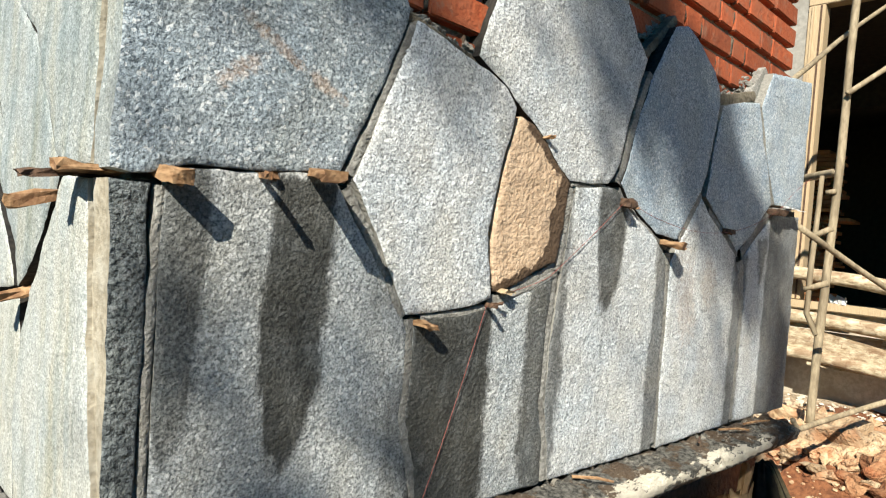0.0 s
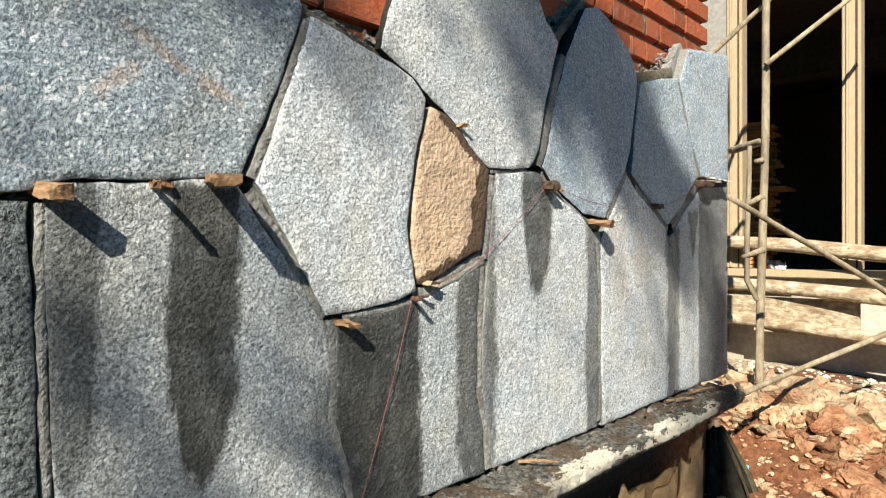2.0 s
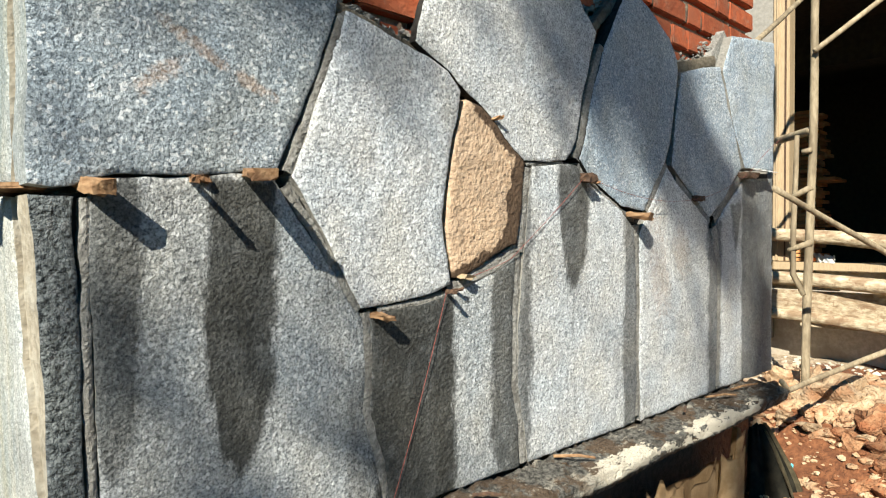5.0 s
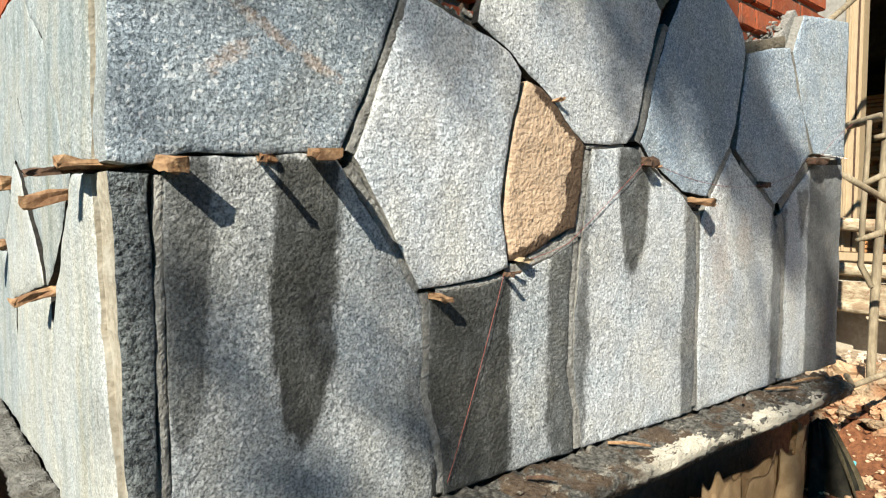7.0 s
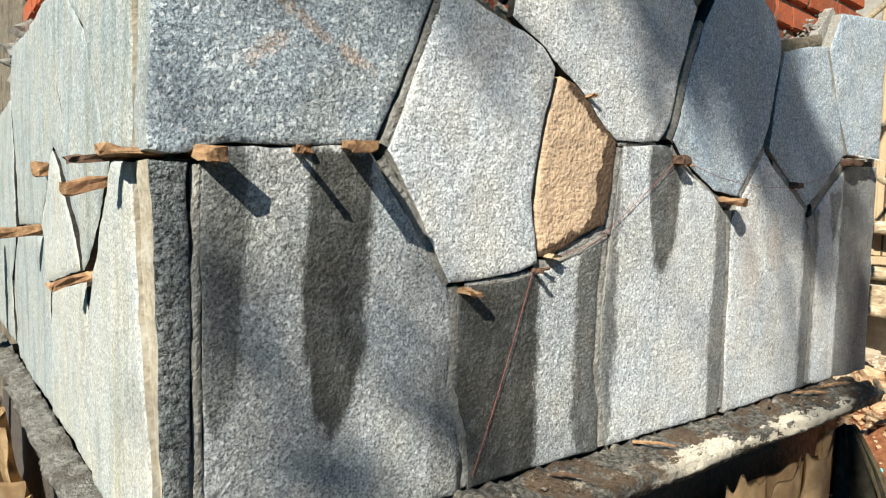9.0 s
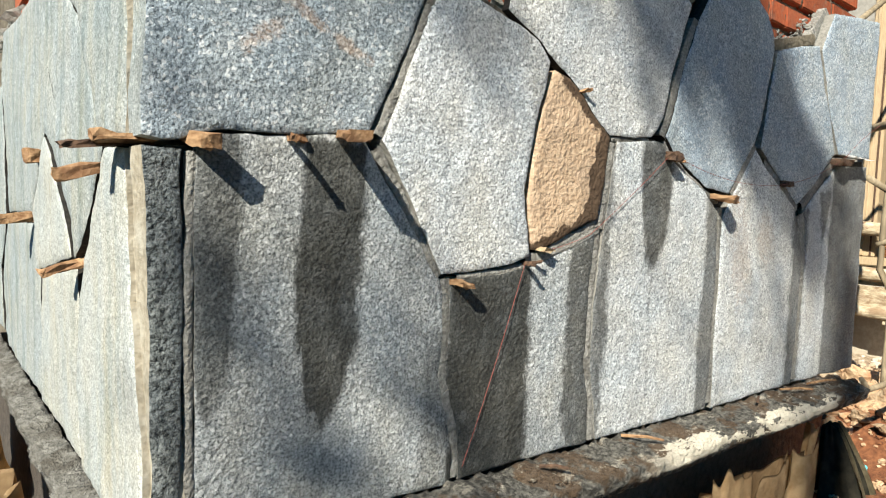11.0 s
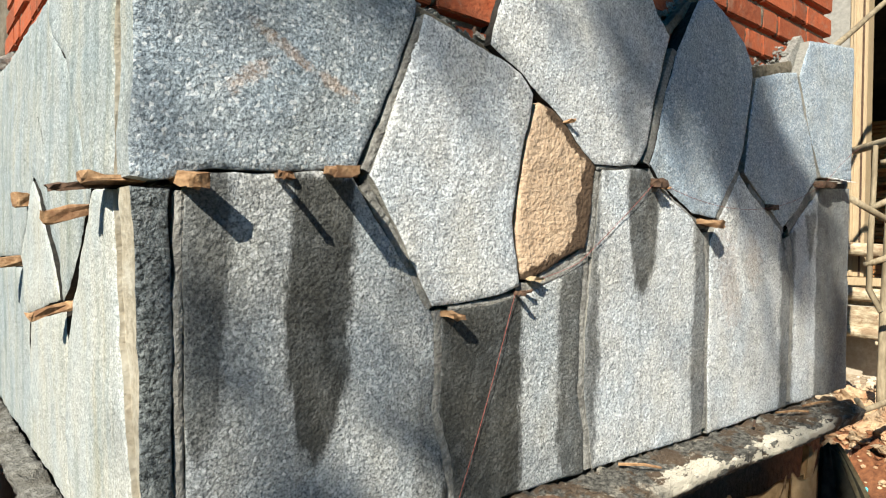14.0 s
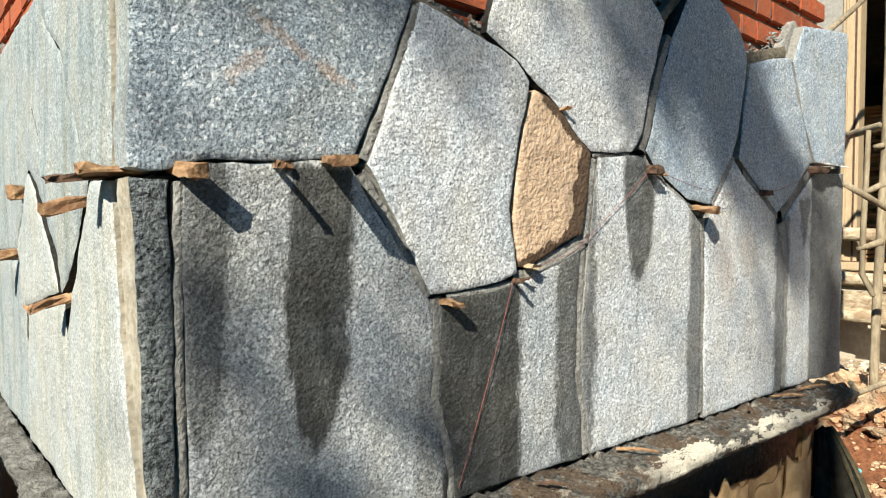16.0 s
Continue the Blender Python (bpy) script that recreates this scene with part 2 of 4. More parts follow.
BAMBOO = surface("dry_pole_bark", (0.25, 0.195, 0.12), (0.42, 0.34, 0.22), (0.17, 0.13, 0.08), 60, 11, 0.7, 0.002, (1, 1, 0.3), 5.0, 0.25)
LOG = surface("peeled_log", (0.33, 0.25, 0.15), (0.60, 0.50, 0.34), (0.22, 0.135, 0.075), 45, 13, 0.8, 0.006, (1, 0.45, 1), 5.0, 0.2, dirt=(0.19, 0.11, 0.06))
TIMBER = surface("planed_cream_timber", (0.33, 0.24, 0.14), (0.44, 0.335, 0.205), None, 50, 6, 0.6, 0.001, (6, 6, 0.4), 2.0)
PLANK = surface("reddish_sawn_planks", (0.80, 0.34, 0.12), (0.88, 0.44, 0.19), None, 40, 6, 0.8, 0.002, (0.4, 3, 3), 6.0, 0.5)
PLASTER = surface("cream_plaster", (0.22, 0.205, 0.175), (0.30, 0.28, 0.24), (0.18, 0.165, 0.135), 30, 3, 0.9, 0.002)
CONCRETE = surface("pale_concrete", (0.38, 0.335, 0.26), (0.52, 0.465, 0.37), (0.29, 0.24, 0.175), 40, 3, 0.9, 0.003)
# inside surfaces coloured near black to deepen the dimness of the room
DIM = surface("inner_plaster_shade", (0.05, 0.04, 0.03), (0.08, 0.065, 0.05), None, 20, 2, 0.95, 0.002)
_l = Nodes("bare_earth")
_p = _l.place()
_f, _g = _l.noise(_p, 40, 4, 0.6), _l.noise(_p, 2.2, 4, 0.6)
_c = _l.mix(_l.step(_f, 0.3, 0.7), (0.045, 0.036, 0.028), (0.085, 0.07, 0.055))
_red = _l.mix(_l.step(_f, 0.3, 0.7), (0.115, 0.04, 0.015), (0.23, 0.09, 0.036))
_pale = _l.math("MULTIPLY", _l.step(_g, 0.40, 0.58), _l.step(_l.put("ShaderNodeSeparateXYZ", ins={0: _p}).outputs[0], 2.9, 3.6))
_red = _l.mix(_pale, _red, _l.mix(_l.step(_f, 0.35, 0.65), (0.30, 0.21, 0.125), (0.50, 0.40, 0.28)))
_x = _l.put("ShaderNodeSeparateXYZ", ins={0: _p}).outputs
_d = _l.math("ADD", _x[0], _l.math("MULTIPLY", _g, 1.2))
_c = _l.mix(_l.step(_d, 2.5, 3.0), _c, _red)
_far = _l.put("ShaderNodeVectorMath", operation="LENGTH", ins={0: _p}).outputs["Value"]
_c = _l.mix(_l.step(_l.math("ADD", _far, _g), 5.5, 6.5), _c, _l.mix(_f, (0.022, 0.034, 0.014), (0.05, 0.066, 0.03)))
SOIL = _l.done(_c, 0.95, ((_f, 0.01), (_g, 0.03), (_l.noise(_p, 160, 2), 0.004)))
ROCK = surface("ochre_rubble", (0.42, 0.27, 0.145), (0.62, 0.46, 0.29), (0.38, 0.17, 0.075), 26, 7, 0.9, 0.014, shift=9.0, vary=0.5, grit=0.006)
ROCK_RED = surface("red_brown_rubble", (0.25, 0.105, 0.045), (0.42, 0.235, 0.12), (0.30, 0.10, 0.04), 26, 7, 0.9, 0.014, shift=9.0, vary=0.5, grit=0.006)
GRIT = surface("pale_rubble", (0.42, 0.37, 0.28), (0.58, 0.52, 0.42), (0.42, 0.28, 0.16), 25, 3, 0.95, 0.006)
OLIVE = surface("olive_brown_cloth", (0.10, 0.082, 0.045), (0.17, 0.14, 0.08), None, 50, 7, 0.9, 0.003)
SACK = surface("torn_brown_paper_sack", (0.33, 0.215, 0.105), (0.47, 0.33, 0.18), (0.22, 0.135, 0.065), 25, 5, 0.85, 0.004)
# hollow of the draped cloth, its shade given as black
SHEET_SHADE = surface("sheet_shade_black", (0.010, 0.010, 0.008), (0.028, 0.025, 0.017), None, 20, 5, 0.95, 0.004, spec=0.08)
STRING = surface("red_string", (0.20, 0.05, 0.04), (0.30, 0.10, 0.08), None, 200, 20, 0.9, 0.0005)
PAPER = surface("white_paper_scrap", (0.70, 0.69, 0.66), (0.80, 0.79, 0.76), None, 40, 9, 0.9, 0.002)
BARK = surface("tree_bark", (0.14, 0.10, 0.07), (0.24, 0.19, 0.14), None, 20, 4, 0.95, 0.01)
LEAF = surface("green_leaf", (0.05, 0.09, 0.025), (0.08, 0.13, 0.04), None, 20, 3, 0.6, 0.001)
TURQUOISE = surface("turquoise_plastic", (0.10, 0.45, 0.48), (0.12, 0.52, 0.55), None, 40, 9, 0.5, 0.001)
GREY_POST = surface("grey_painted_pipe", (0.30, 0.31, 0.31), (0.38, 0.39, 0.39), None, 30, 5, 0.6, 0.001)


# ---- building helpers ----
def mesh_of(name, bm, material, smooth=False):
    me = bpy.data.meshes.new(name)
    bm.to_mesh(me)
    bm.free()
    me.materials.append(material)
    if smooth:
        for f in me.polygons:
            f.use_smooth = True
    return me


def part(name, bm, material, parent=None, label="", smooth=False):
    """A bmesh (or mesh) as one object under a thing."""
    me = mesh_of(name, bm, material, smooth) if isinstance(bm, bmesh.types.BMesh) else bm
    ob = new(name, me)
    ob.parent = parent
    return tagged(ob, label)


def thing(name, label, category, group="", kind="", at=(0, 0, 0)):
    ob = new(name)
    ob.location = at
    return tagged(ob, label, category, group, kind)


def box(x0, x1, y0, y1, z0, z1, bevel=0.0, bm=None):
    own = bm or bmesh.new()
    m = Matrix.LocRotScale(((x0 + x1) / 2, (y0 + y1) / 2, (z0 + z1) / 2), None, (x1 - x0, y1 - y0, z1 - z0))
    made = bmesh.ops.create_cube(own, size=1, matrix=m)
    if bevel:
        edges = list({e for v in made["verts"] for e in v.link_edges})
        bmesh.ops.bevel(own, geom=edges, offset=bevel, segments=2, affect="EDGES")
    return own


def rod(points, radii, sides=10, wobble=0.0, bm=None, seed=0, step=0.12):
    """A pole along points, with slightly swelling and bent run and closed ends."""
    own, rng = bm or bmesh.new(), random.Random(seed)
    pts, rad = [], []
    for i in range(len(points) - 1):
        a, b = Vector(points[i]), Vector(points[i + 1])
        n = max(1, int((b - a).length / step))
        for k in range(n + (i == len(points) - 2)):
            pts.append(a.lerp(b, k / n))
            rad.append(radii[i] + (radii[i + 1] - radii[i]) * k / n)
    rings = []
    off = Vector((rng.random() * 50, rng.random() * 50, 0))
    for i, p in enumerate(pts):
        d = (pts[min(i + 1, len(pts) - 1)] - pts[max(i - 1, 0)]).normalized()
        side = d.cross(Vector((0.31, 0.2, 0.93))).normalized()
        if side.length < 0.1:
            side = d.cross(Vector((1, 0, 0))).normalized()
        up = d.cross(side)
        c = p + wobble * Vector((noise.noise(p * 1.7 + off), noise.noise(p * 1.9 + off * 2), noise.noise(p * 1.5 - off)))
        ring = []
        for k in range(sides):
            a = 2 * math.pi * k / sides
            r = rad[i] * (1 + 0.10 * noise.noise(Vector((math.cos(a), math.sin(a), i * 0.55)) + off))
            ring.append(own.verts.new(c + r * (math.cos(a) * side + math.sin(a) * up)))
        rings.append(ring)
    for a, b in zip(rings, rings[1:]):
        for k in range(sides):
            own.faces.new((a[k], a[(k + 1) % sides], b[(k + 1) % sides], b[k]))
    own.faces.new(rings[0][::-1])
    own.faces.new(rings[-1])
    return own


def lump(bm, centre, size, seed, rough=0.28, flat=1.0, turn=0.0, detail=2):
    """An angular broken stone."""
    made = bmesh.ops.create_icosphere(bm, subdivisions=detail, radius=1.0)["verts"]
    off, rot = Vector((seed * 3.7, seed * 1.3, seed * 2.1)), Matrix.Rotation(turn, 3, "Z")
    cuts = [Vector((noise.noise(off + Vector((k, 0, 0))), noise.noise(off + Vector((0, k, 3))), noise.noise(off + Vector((5, 0, k))))).normalized() for k in range(6)]
    for v in made:
        p = v.co.copy()
        for k, c in enumerate(cuts):
            over = p.dot(c) - 0.55
            if over > 0:
                p -= c * over * 0.9
        p *= 1 + rough * noise.noise(p * 1.6 + off)
        p.z *= flat
        v.co = Vector(centre) + rot @ Vector((p.x * size[0], p.y * size[1], p.z * size[2]))
    return made


def face_point(plane, u, v, out):
    """A point of the front (plane 0: x, z) or of the side (plane 1: y, z; its foot leans in), out metres proud of it."""
    return Vector((u, -out, v)) if plane == 0 else Vector((0.03 * max(0.0, 1 - v) - out, u, v))


def slab(name, outline, plane, parent, material, label="", proud=0.0, thick=0.055, relief=0.0035, seed=0, grid=0.014, ragged=0.0022, grow=0.006, edge_material=None):
    """One irregular split slab: uneven face with worn arrises, chipped outline, full thickness."""
    rng = random.Random(seed)
    rim = []
    n = len(outline)
    area = sum(outline[i][0] * outline[(i + 1) % n][1] - outline[(i + 1) % n][0] * outline[i][1] for i in range(n))
    if area < 0:
        outline = outline[::-1]
    for i in range(n):
        a, b = Vector(outline[i]), Vector(outline[(i + 1) % n])
        d = b - a
        side = Vector((d.y, -d.x)).normalized()
        k = max(1, int(d.length / 0.013))
        for j in range(k):
            p = a + d * j / k
            w = noise.noise(Vector((p.x * 38, p.y * 38, seed))) * ragged + noise.noise(Vector((p.x * 9, p.y * 9, seed + 7))) * ragged * 2
            rim.append(p + side * (w + grow))
    m = len(rim)
    inner = []
    for i in range(m):
        t = rim[(i + 1) % m] - rim[i - 1]
        inner.append(rim[i] + Vector((-t.y, t.x)).normalized() * 0.0035)
    R = np.array(rim)
    A, B = R, np.roll(R, -1, 0)
    us, vs = np.arange(R[:, 0].min(), R[:, 0].max(), grid), np.arange(R[:, 1].min(), R[:, 1].max(), grid)
    P = np.array([(u + rng.uniform(-0.3, 0.3) * grid, v + rng.uniform(-0.3, 0.3) * grid) for u in us for v in vs])
    P = np.vstack([P, np.array(inner)])

    def away(Q):
        D = B - A
        t = np.clip(((Q[:, None] - A) * D).sum(2) / np.maximum((D * D).sum(1), 1e-12), 0, 1)
        return np.sqrt((((A + t[..., None] * D) - Q[:, None]) ** 2).sum(2)).min(1)

    dist = away(P)
    cross = ((A[:, 1] > P[:, None, 1]) != (B[:, 1] > P[:, None, 1])) & (P[:, None, 0] < (B[:, 0] - A[:, 0]) * (P[:, None, 1] - A[:, 1]) / np.where(B[:, 1] == A[:, 1], 1e-9, B[:, 1] - A[:, 1]) + A[:, 0])
    keep = (cross.sum(1) % 2 == 1) & ((dist > 0.008) | (np.arange(len(P)) >= len(us) * len(vs))) & (dist > 0.002)
    P, dist = P[keep], dist[keep]
    verts = [Vector(p) for p in rim] + [Vector(p) for p in P]
    out, _, faces, origin, *_ = delaunay(verts, [], [list(range(m))], 1, 1e-6)
    bm = bmesh.new()
    D = away(np.array([tuple(v) for v in out]))
    top = []
    for v, d in zip(out, D):
        q = Vector((v.x * 7, v.y * 7, seed * 1.7))
        h = relief * (noise.noise(q) + 0.6 * noise.noise(q * 3.1) + 0.35 * noise.noise(q * 8)) - 0.003 * math.exp(-d / 0.0025)
        top.append(bm.verts.new(face_point(plane, v.x, v.y, proud + h)))
    for f in faces:
        idx = f if plane == 0 else f[::-1]
        face = bm.faces.new([top[i] for i in idx])
        face.smooth = True
    edge = [top[i].co.copy() for i in range(m)] if len(out) >= m else []
    fr = [bm.verts.new(c) for c in edge]
    bk = [bm.verts.new(face_point(plane, r.x, r.y, -thick)) for r in rim]
    for i in range(m):
        j = (i + 1) % m
        f = bm.faces.new((fr[i], fr[j], bk[j], bk[i]) if plane else (fr[j], fr[i], bk[i], bk[j]))
        f.material_index = 1 if edge_material else 0
    bm.faces.new(bk if plane else bk[::-1])
    me = mesh_of(name, bm, material)
    if edge_material:
        me.materials.append(edge_material)
    return part(name, me, material, parent, label)

# ---- the clad wall: brick core, mortar, slabs ----
wall_front = part("wall_front", box(0.085, 2.53, 0.082, 0.32, -0.5, 3.4), MORTAR)
tagged(wall_front, "red brick wall half clad with irregular grey granite slabs", "wall", kind="structure")
wall_side = part("wall_side", box(0.085, 0.32, 0.322, 6.0, -0.5, 3.4), CEMENT)
tagged(wall_side, "brick return wall clad with pale granite slabs", "wall", kind="structure")

FRONT = []


def front_slab(key, outline, material, proud, label):
    """One slab of the front, outlined in x and z."""
    rough = key == "L0"
    edges = {"L0": EDGE, "A": STONE_PALE, "C": TAN, "D": DIRT_SHADE, "E": DIRT_SHADE}
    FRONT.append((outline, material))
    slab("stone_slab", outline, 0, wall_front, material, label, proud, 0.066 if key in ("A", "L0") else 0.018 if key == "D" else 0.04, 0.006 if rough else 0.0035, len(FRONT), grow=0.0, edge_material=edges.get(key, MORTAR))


front_slab("A", [(-0.004, 1.006), (0.023, 1.003), (0.05, 1.007), (0.057, 1.012), (0.101, 1.024), (0.198, 1.03), (0.287, 1.038), (0.358, 1.049), (0.384, 1.106), (0.417, 1.185), (0.441, 1.234), (0.475, 1.334), (0.478, 1.36), (0.36, 1.6), (-0.004, 1.66)], STONE_RUST, 0.0025, "large blue-grey granite slab with rust streaks")
front_slab("B", [(0.498, 1.345), (0.467, 1.257), (0.431, 1.165), (0.412, 1.109), (0.399, 1.079), (0.383, 1.039), (0.416, 0.987), (0.449, 0.939), (0.473, 0.889), (0.497, 0.853), (0.528, 0.805), (0.603, 0.806), (0.655, 0.812), (0.71, 0.822), (0.763, 0.837), (0.745, 0.914), (0.739, 0.972), (0.749, 1.054), (0.766, 1.142), (0.785, 1.197), (0.794, 1.245), (0.757, 1.281), (0.707, 1.297), (0.619, 1.319), (0.56, 1.334)], STONE_CLEAN, 0.006, "pale grey granite slab")
front_slab("C", [(0.814, 1.231), (0.785, 1.156), (0.762, 1.061), (0.755, 1.008), (0.757, 0.949), (0.763, 0.903), (0.774, 0.852), (0.795, 0.848), (0.83, 0.861), (0.865, 0.875), (0.902, 0.894), (0.94, 0.91), (0.979, 0.918), (0.998, 0.996), (1.007, 1.049), (1.013, 1.111), (0.995, 1.125), (0.952, 1.155), (0.921, 1.182), (0.891, 1.206), (0.862, 1.221)], TAN, 0.003, "tan sandstone slab with a damp brown rim")
front_slab("D", [(0.686, 1.391), (0.667, 1.324), (0.716, 1.304), (0.760, 1.282), (0.785, 1.260), (0.820, 1.241), (0.852, 1.227), (0.882, 1.211), (0.909, 1.192), (0.940, 1.163), (0.972, 1.138), (1.010, 1.117), (1.107, 1.120), (1.172, 1.129), (1.194, 1.148), (1.218, 1.182), (1.248, 1.291), (1.286, 1.397), (1.309, 1.479), (1.257, 1.524), (1.217, 1.573), (1.08, 1.74), (0.79, 1.7)], STONE_CLEAN, 0.005, "pale grey granite slab with slanting sides")
front_slab("E", [(1.455, 1.611), (1.393, 1.51), (1.349, 1.44), (1.315, 1.358), (1.285, 1.271), (1.26, 1.194), (1.233, 1.137), (1.273, 1.103), (1.369, 1.056), (1.442, 1.021), (1.573, 1.012), (1.64, 1.093), (1.701, 1.166), (1.724, 1.219), (1.748, 1.291), (1.767, 1.381), (1.78, 1.454), (1.776, 1.492), (1.723, 1.548), (1.634, 1.6), (1.535, 1.635)], STONE_SHADE_BLUE, 0.004, "blue-grey pointed granite slab")
front_slab("F", [(1.807, 1.455), (1.9, 1.486), (2.098, 1.53), (2.161, 1.412), (2.225, 1.311), (2.287, 1.191), (2.206, 1.129), (2.124, 1.062), (2.020, 0.999), (1.905, 1.067), (1.825, 1.108), (1.742, 1.158), (1.761, 1.259), (1.781, 1.358)], STONE_SHADE_BLUE, 0.002, "blue-grey granite slab")
front_slab("G", [(2.117, 1.519), (2.191, 1.654), (2.339, 1.678), (2.602, 1.713), (2.602, 1.2), (2.307, 1.189), (2.262, 1.25), (2.2, 1.345), (2.145, 1.465)], STONE_SHADE_BLUE, 0.006, "pale blue-grey granite slab")
front_slab("L0", [(-0.005, 0.992), (0.004, 0.901), (0.007, 0.823), (0.012, 0.704), (0.016, 0.6), (0.024, 0.4), (0.062, 0.4), (0.057, 0.575), (0.055, 0.658), (0.055, 0.74), (0.052, 0.822), (0.052, 0.886), (0.049, 0.95), (0.05, 0.992)], STONE_DARK, 0.002, "narrow dark rough-hewn corner stone")
front_slab("L1", [(0.069, 0.983), (0.069, 0.902), (0.071, 0.821), (0.074, 0.655), (0.079, 0.537), (0.083, 0.4), (0.578, 0.39), (0.578, 0.45), (0.565, 0.513), (0.546, 0.566), (0.536, 0.611), (0.542, 0.697), (0.539, 0.772), (0.523, 0.799), (0.489, 0.842), (0.462, 0.884), (0.422, 0.938), (0.389, 0.978), (0.364, 1.015), (0.349, 1.035), (0.29, 1.0345), (0.2, 1.026), (0.103, 1.019), (0.072, 1.007)], STONE_DAMP, 0.0, "grey granite slab with damp dark tongues")
front_slab("L2", [(0.555, 0.784), (0.557, 0.695), (0.554, 0.608), (0.565, 0.563), (0.584, 0.504), (0.593, 0.446), (0.598, 0.395), (0.79, 0.397), (0.995, 0.395), (0.989, 0.498), (0.968, 0.594), (0.971, 0.659), (0.973, 0.763), (0.978, 0.827), (0.982, 0.892), (0.908, 0.854), (0.835, 0.833), (0.783, 0.816), (0.685, 0.801), (0.573, 0.79)], STONE_DAMP, 0.0, "grey granite slab with dark damp patches")
front_slab("L3", [(1.043, 1.106), (1.185, 1.119), (1.224, 1.119), (1.251, 1.097), (1.344, 1.05), (1.446, 1.008), (1.516, 0.963), (1.533, 0.769), (1.531, 0.609), (1.530, 0.448), (1.526, 0.394), (1.026, 0.397), (1.011, 0.493), (0.990, 0.582), (0.988, 0.63), (0.990, 0.735), (0.997, 0.814), (1.012, 0.892), (1.024, 0.985), (1.033, 1.064)], STONE, 0.003, "pale granite slab with a damp dark tongue")
front_slab("L4", [(1.596, 1.01), (1.662, 1.086), (1.713, 1.148), (1.786, 1.1), (1.886, 1.05), (2.006, 0.987), (2.047, 0.899), (2.079, 0.825), (2.083, 0.712), (2.081, 0.56), (2.071, 0.398), (1.553, 0.393), (1.547, 0.606), (1.548, 0.768), (1.550, 0.944)], STONE, 0.003, "pale granite slab")
front_slab("L5", [(2.074, 0.978), (2.271, 1.118), (2.318, 1.152), (2.6, 1.172), (2.606, 0.395), (2.098, 0.398), (2.108, 0.553), (2.114, 0.708), (2.112, 0.823), (2.1, 0.938)], STONE, 0.0, "grey granite slab with damp dark band")

SIDE = []


def side_slab(outline, proud, label, edge=None, stone=None):
    """One slab of the return, outlined in y and z."""
    SIDE.append(outline)
    slab("stone_slab", outline, 1, wall_side, stone or STONE_PALE, label, proud, 0.066, 0.004, len(SIDE) + 30, 0.02, grow=0.0, edge_material=edge or DIRT_SHADE)


side_slab([(0.07, 1.011), (0.19, 1.009), (0.24, 1.032), (0.29, 1.083), (0.324, 1.125), (0.375, 1.181), (0.43, 1.252), (0.575, 1.335), (0.622, 1.405), (0.58, 1.45), (0.42, 1.60), (0.07, 1.64)], 0.012, "pale granite slab with bedding cracks", EDGE)
side_slab([(0.247, 1.022), (0.302, 1.075), (0.336, 1.118), (0.388, 1.177), (0.443, 1.246), (0.586, 1.329), (0.632, 1.40), (0.66, 1.428), (0.987, 1.43), (1.326, 1.424), (1.7, 1.443), (1.74, 1.326), (1.704, 1.227), (1.617, 1.072), (1.552, 0.943), (1.515, 0.857), (1.056, 0.871), (0.916, 0.969), (0.832, 1.062), (0.703, 1.015), (0.607, 0.941), (0.524, 0.862), (0.48, 0.798), (0.381, 0.858), (0.324, 0.92), (0.26, 0.968), (0.231, 1.0)], 0.006, "large pale streaked granite slab tapering to a point")
side_slab([(0.795, 1.046), (0.698, 1.007), (0.608, 0.935), (0.524, 0.855), (0.488, 0.8), (0.879, 0.736), (0.93, 0.802), (0.98, 0.871), (0.87, 0.968)], 0.012, "small pale wedge-shaped granite slab", DIRT_SHADE, STONE_CREAM)
side_slab([(0.196, 0.996), (0.239, 0.94), (0.32, 0.861), (0.382, 0.796), (0.43, 0.716), (0.449, 0.615), (0.453, 0.503), (0.43, 0.4), (0.004, 0.4), (0.004, 0.539), (0.012, 0.583), (0.026, 0.644), (0.044, 0.697), (0.061, 0.768), (0.068, 0.858), (0.071, 0.939), (0.08, 0.991)], 0.010, "tall pale granite slab", EDGE, STONE_CREAM)
side_slab([(0.90, 0.718), (0.489, 0.780), (0.465, 0.713), (0.468, 0.596), (0.465, 0.40), (0.935, 0.40), (0.940, 0.509), (0.935, 0.64)], 0.004, "pale cream granite slab", DIRT_SHADE, STONE_CREAM)
side_slab([(1.01, 0.84), (0.955, 0.72), (0.952, 0.569), (0.955, 0.40), (1.335, 0.395), (1.684, 0.395), (1.761, 0.45), (1.80, 0.644), (1.62, 0.83)], 0.0, "pale blue-streaked granite slab")
side_slab([(1.83, 0.65), (1.78, 0.44), (2.7, 0.42), (2.7, 1.24), (1.77, 1.28), (1.66, 1.06), (1.64, 0.85)], 0.004, "pale granite slab far along the return")

# mortar in the joints; near-black beds carry the open joints' shade as colour
def bed(outline, plane, back, shrink, parent, seed, material=MORTAR):
    c = sum((Vector(p) for p in outline), Vector((0, 0))) / len(outline)
    bm = bmesh.new()
    a, b = [], []
    for p in outline:
        q = c + (Vector(p) - c) * shrink
        a.append(bm.verts.new(face_point(plane, q.x, q.y, back)))
        b.append(bm.verts.new(face_point(plane, q.x, q.y, -0.083)))
    bm.faces.new(a)
    for i in range(len(a)):
        j = (i + 1) % len(a)
        bm.faces.new((a[i], b[i], b[j], a[j]))
    bmesh.ops.recalc_face_normals(bm, faces=bm.faces)
    part("mortar_bed", bm, material, parent)


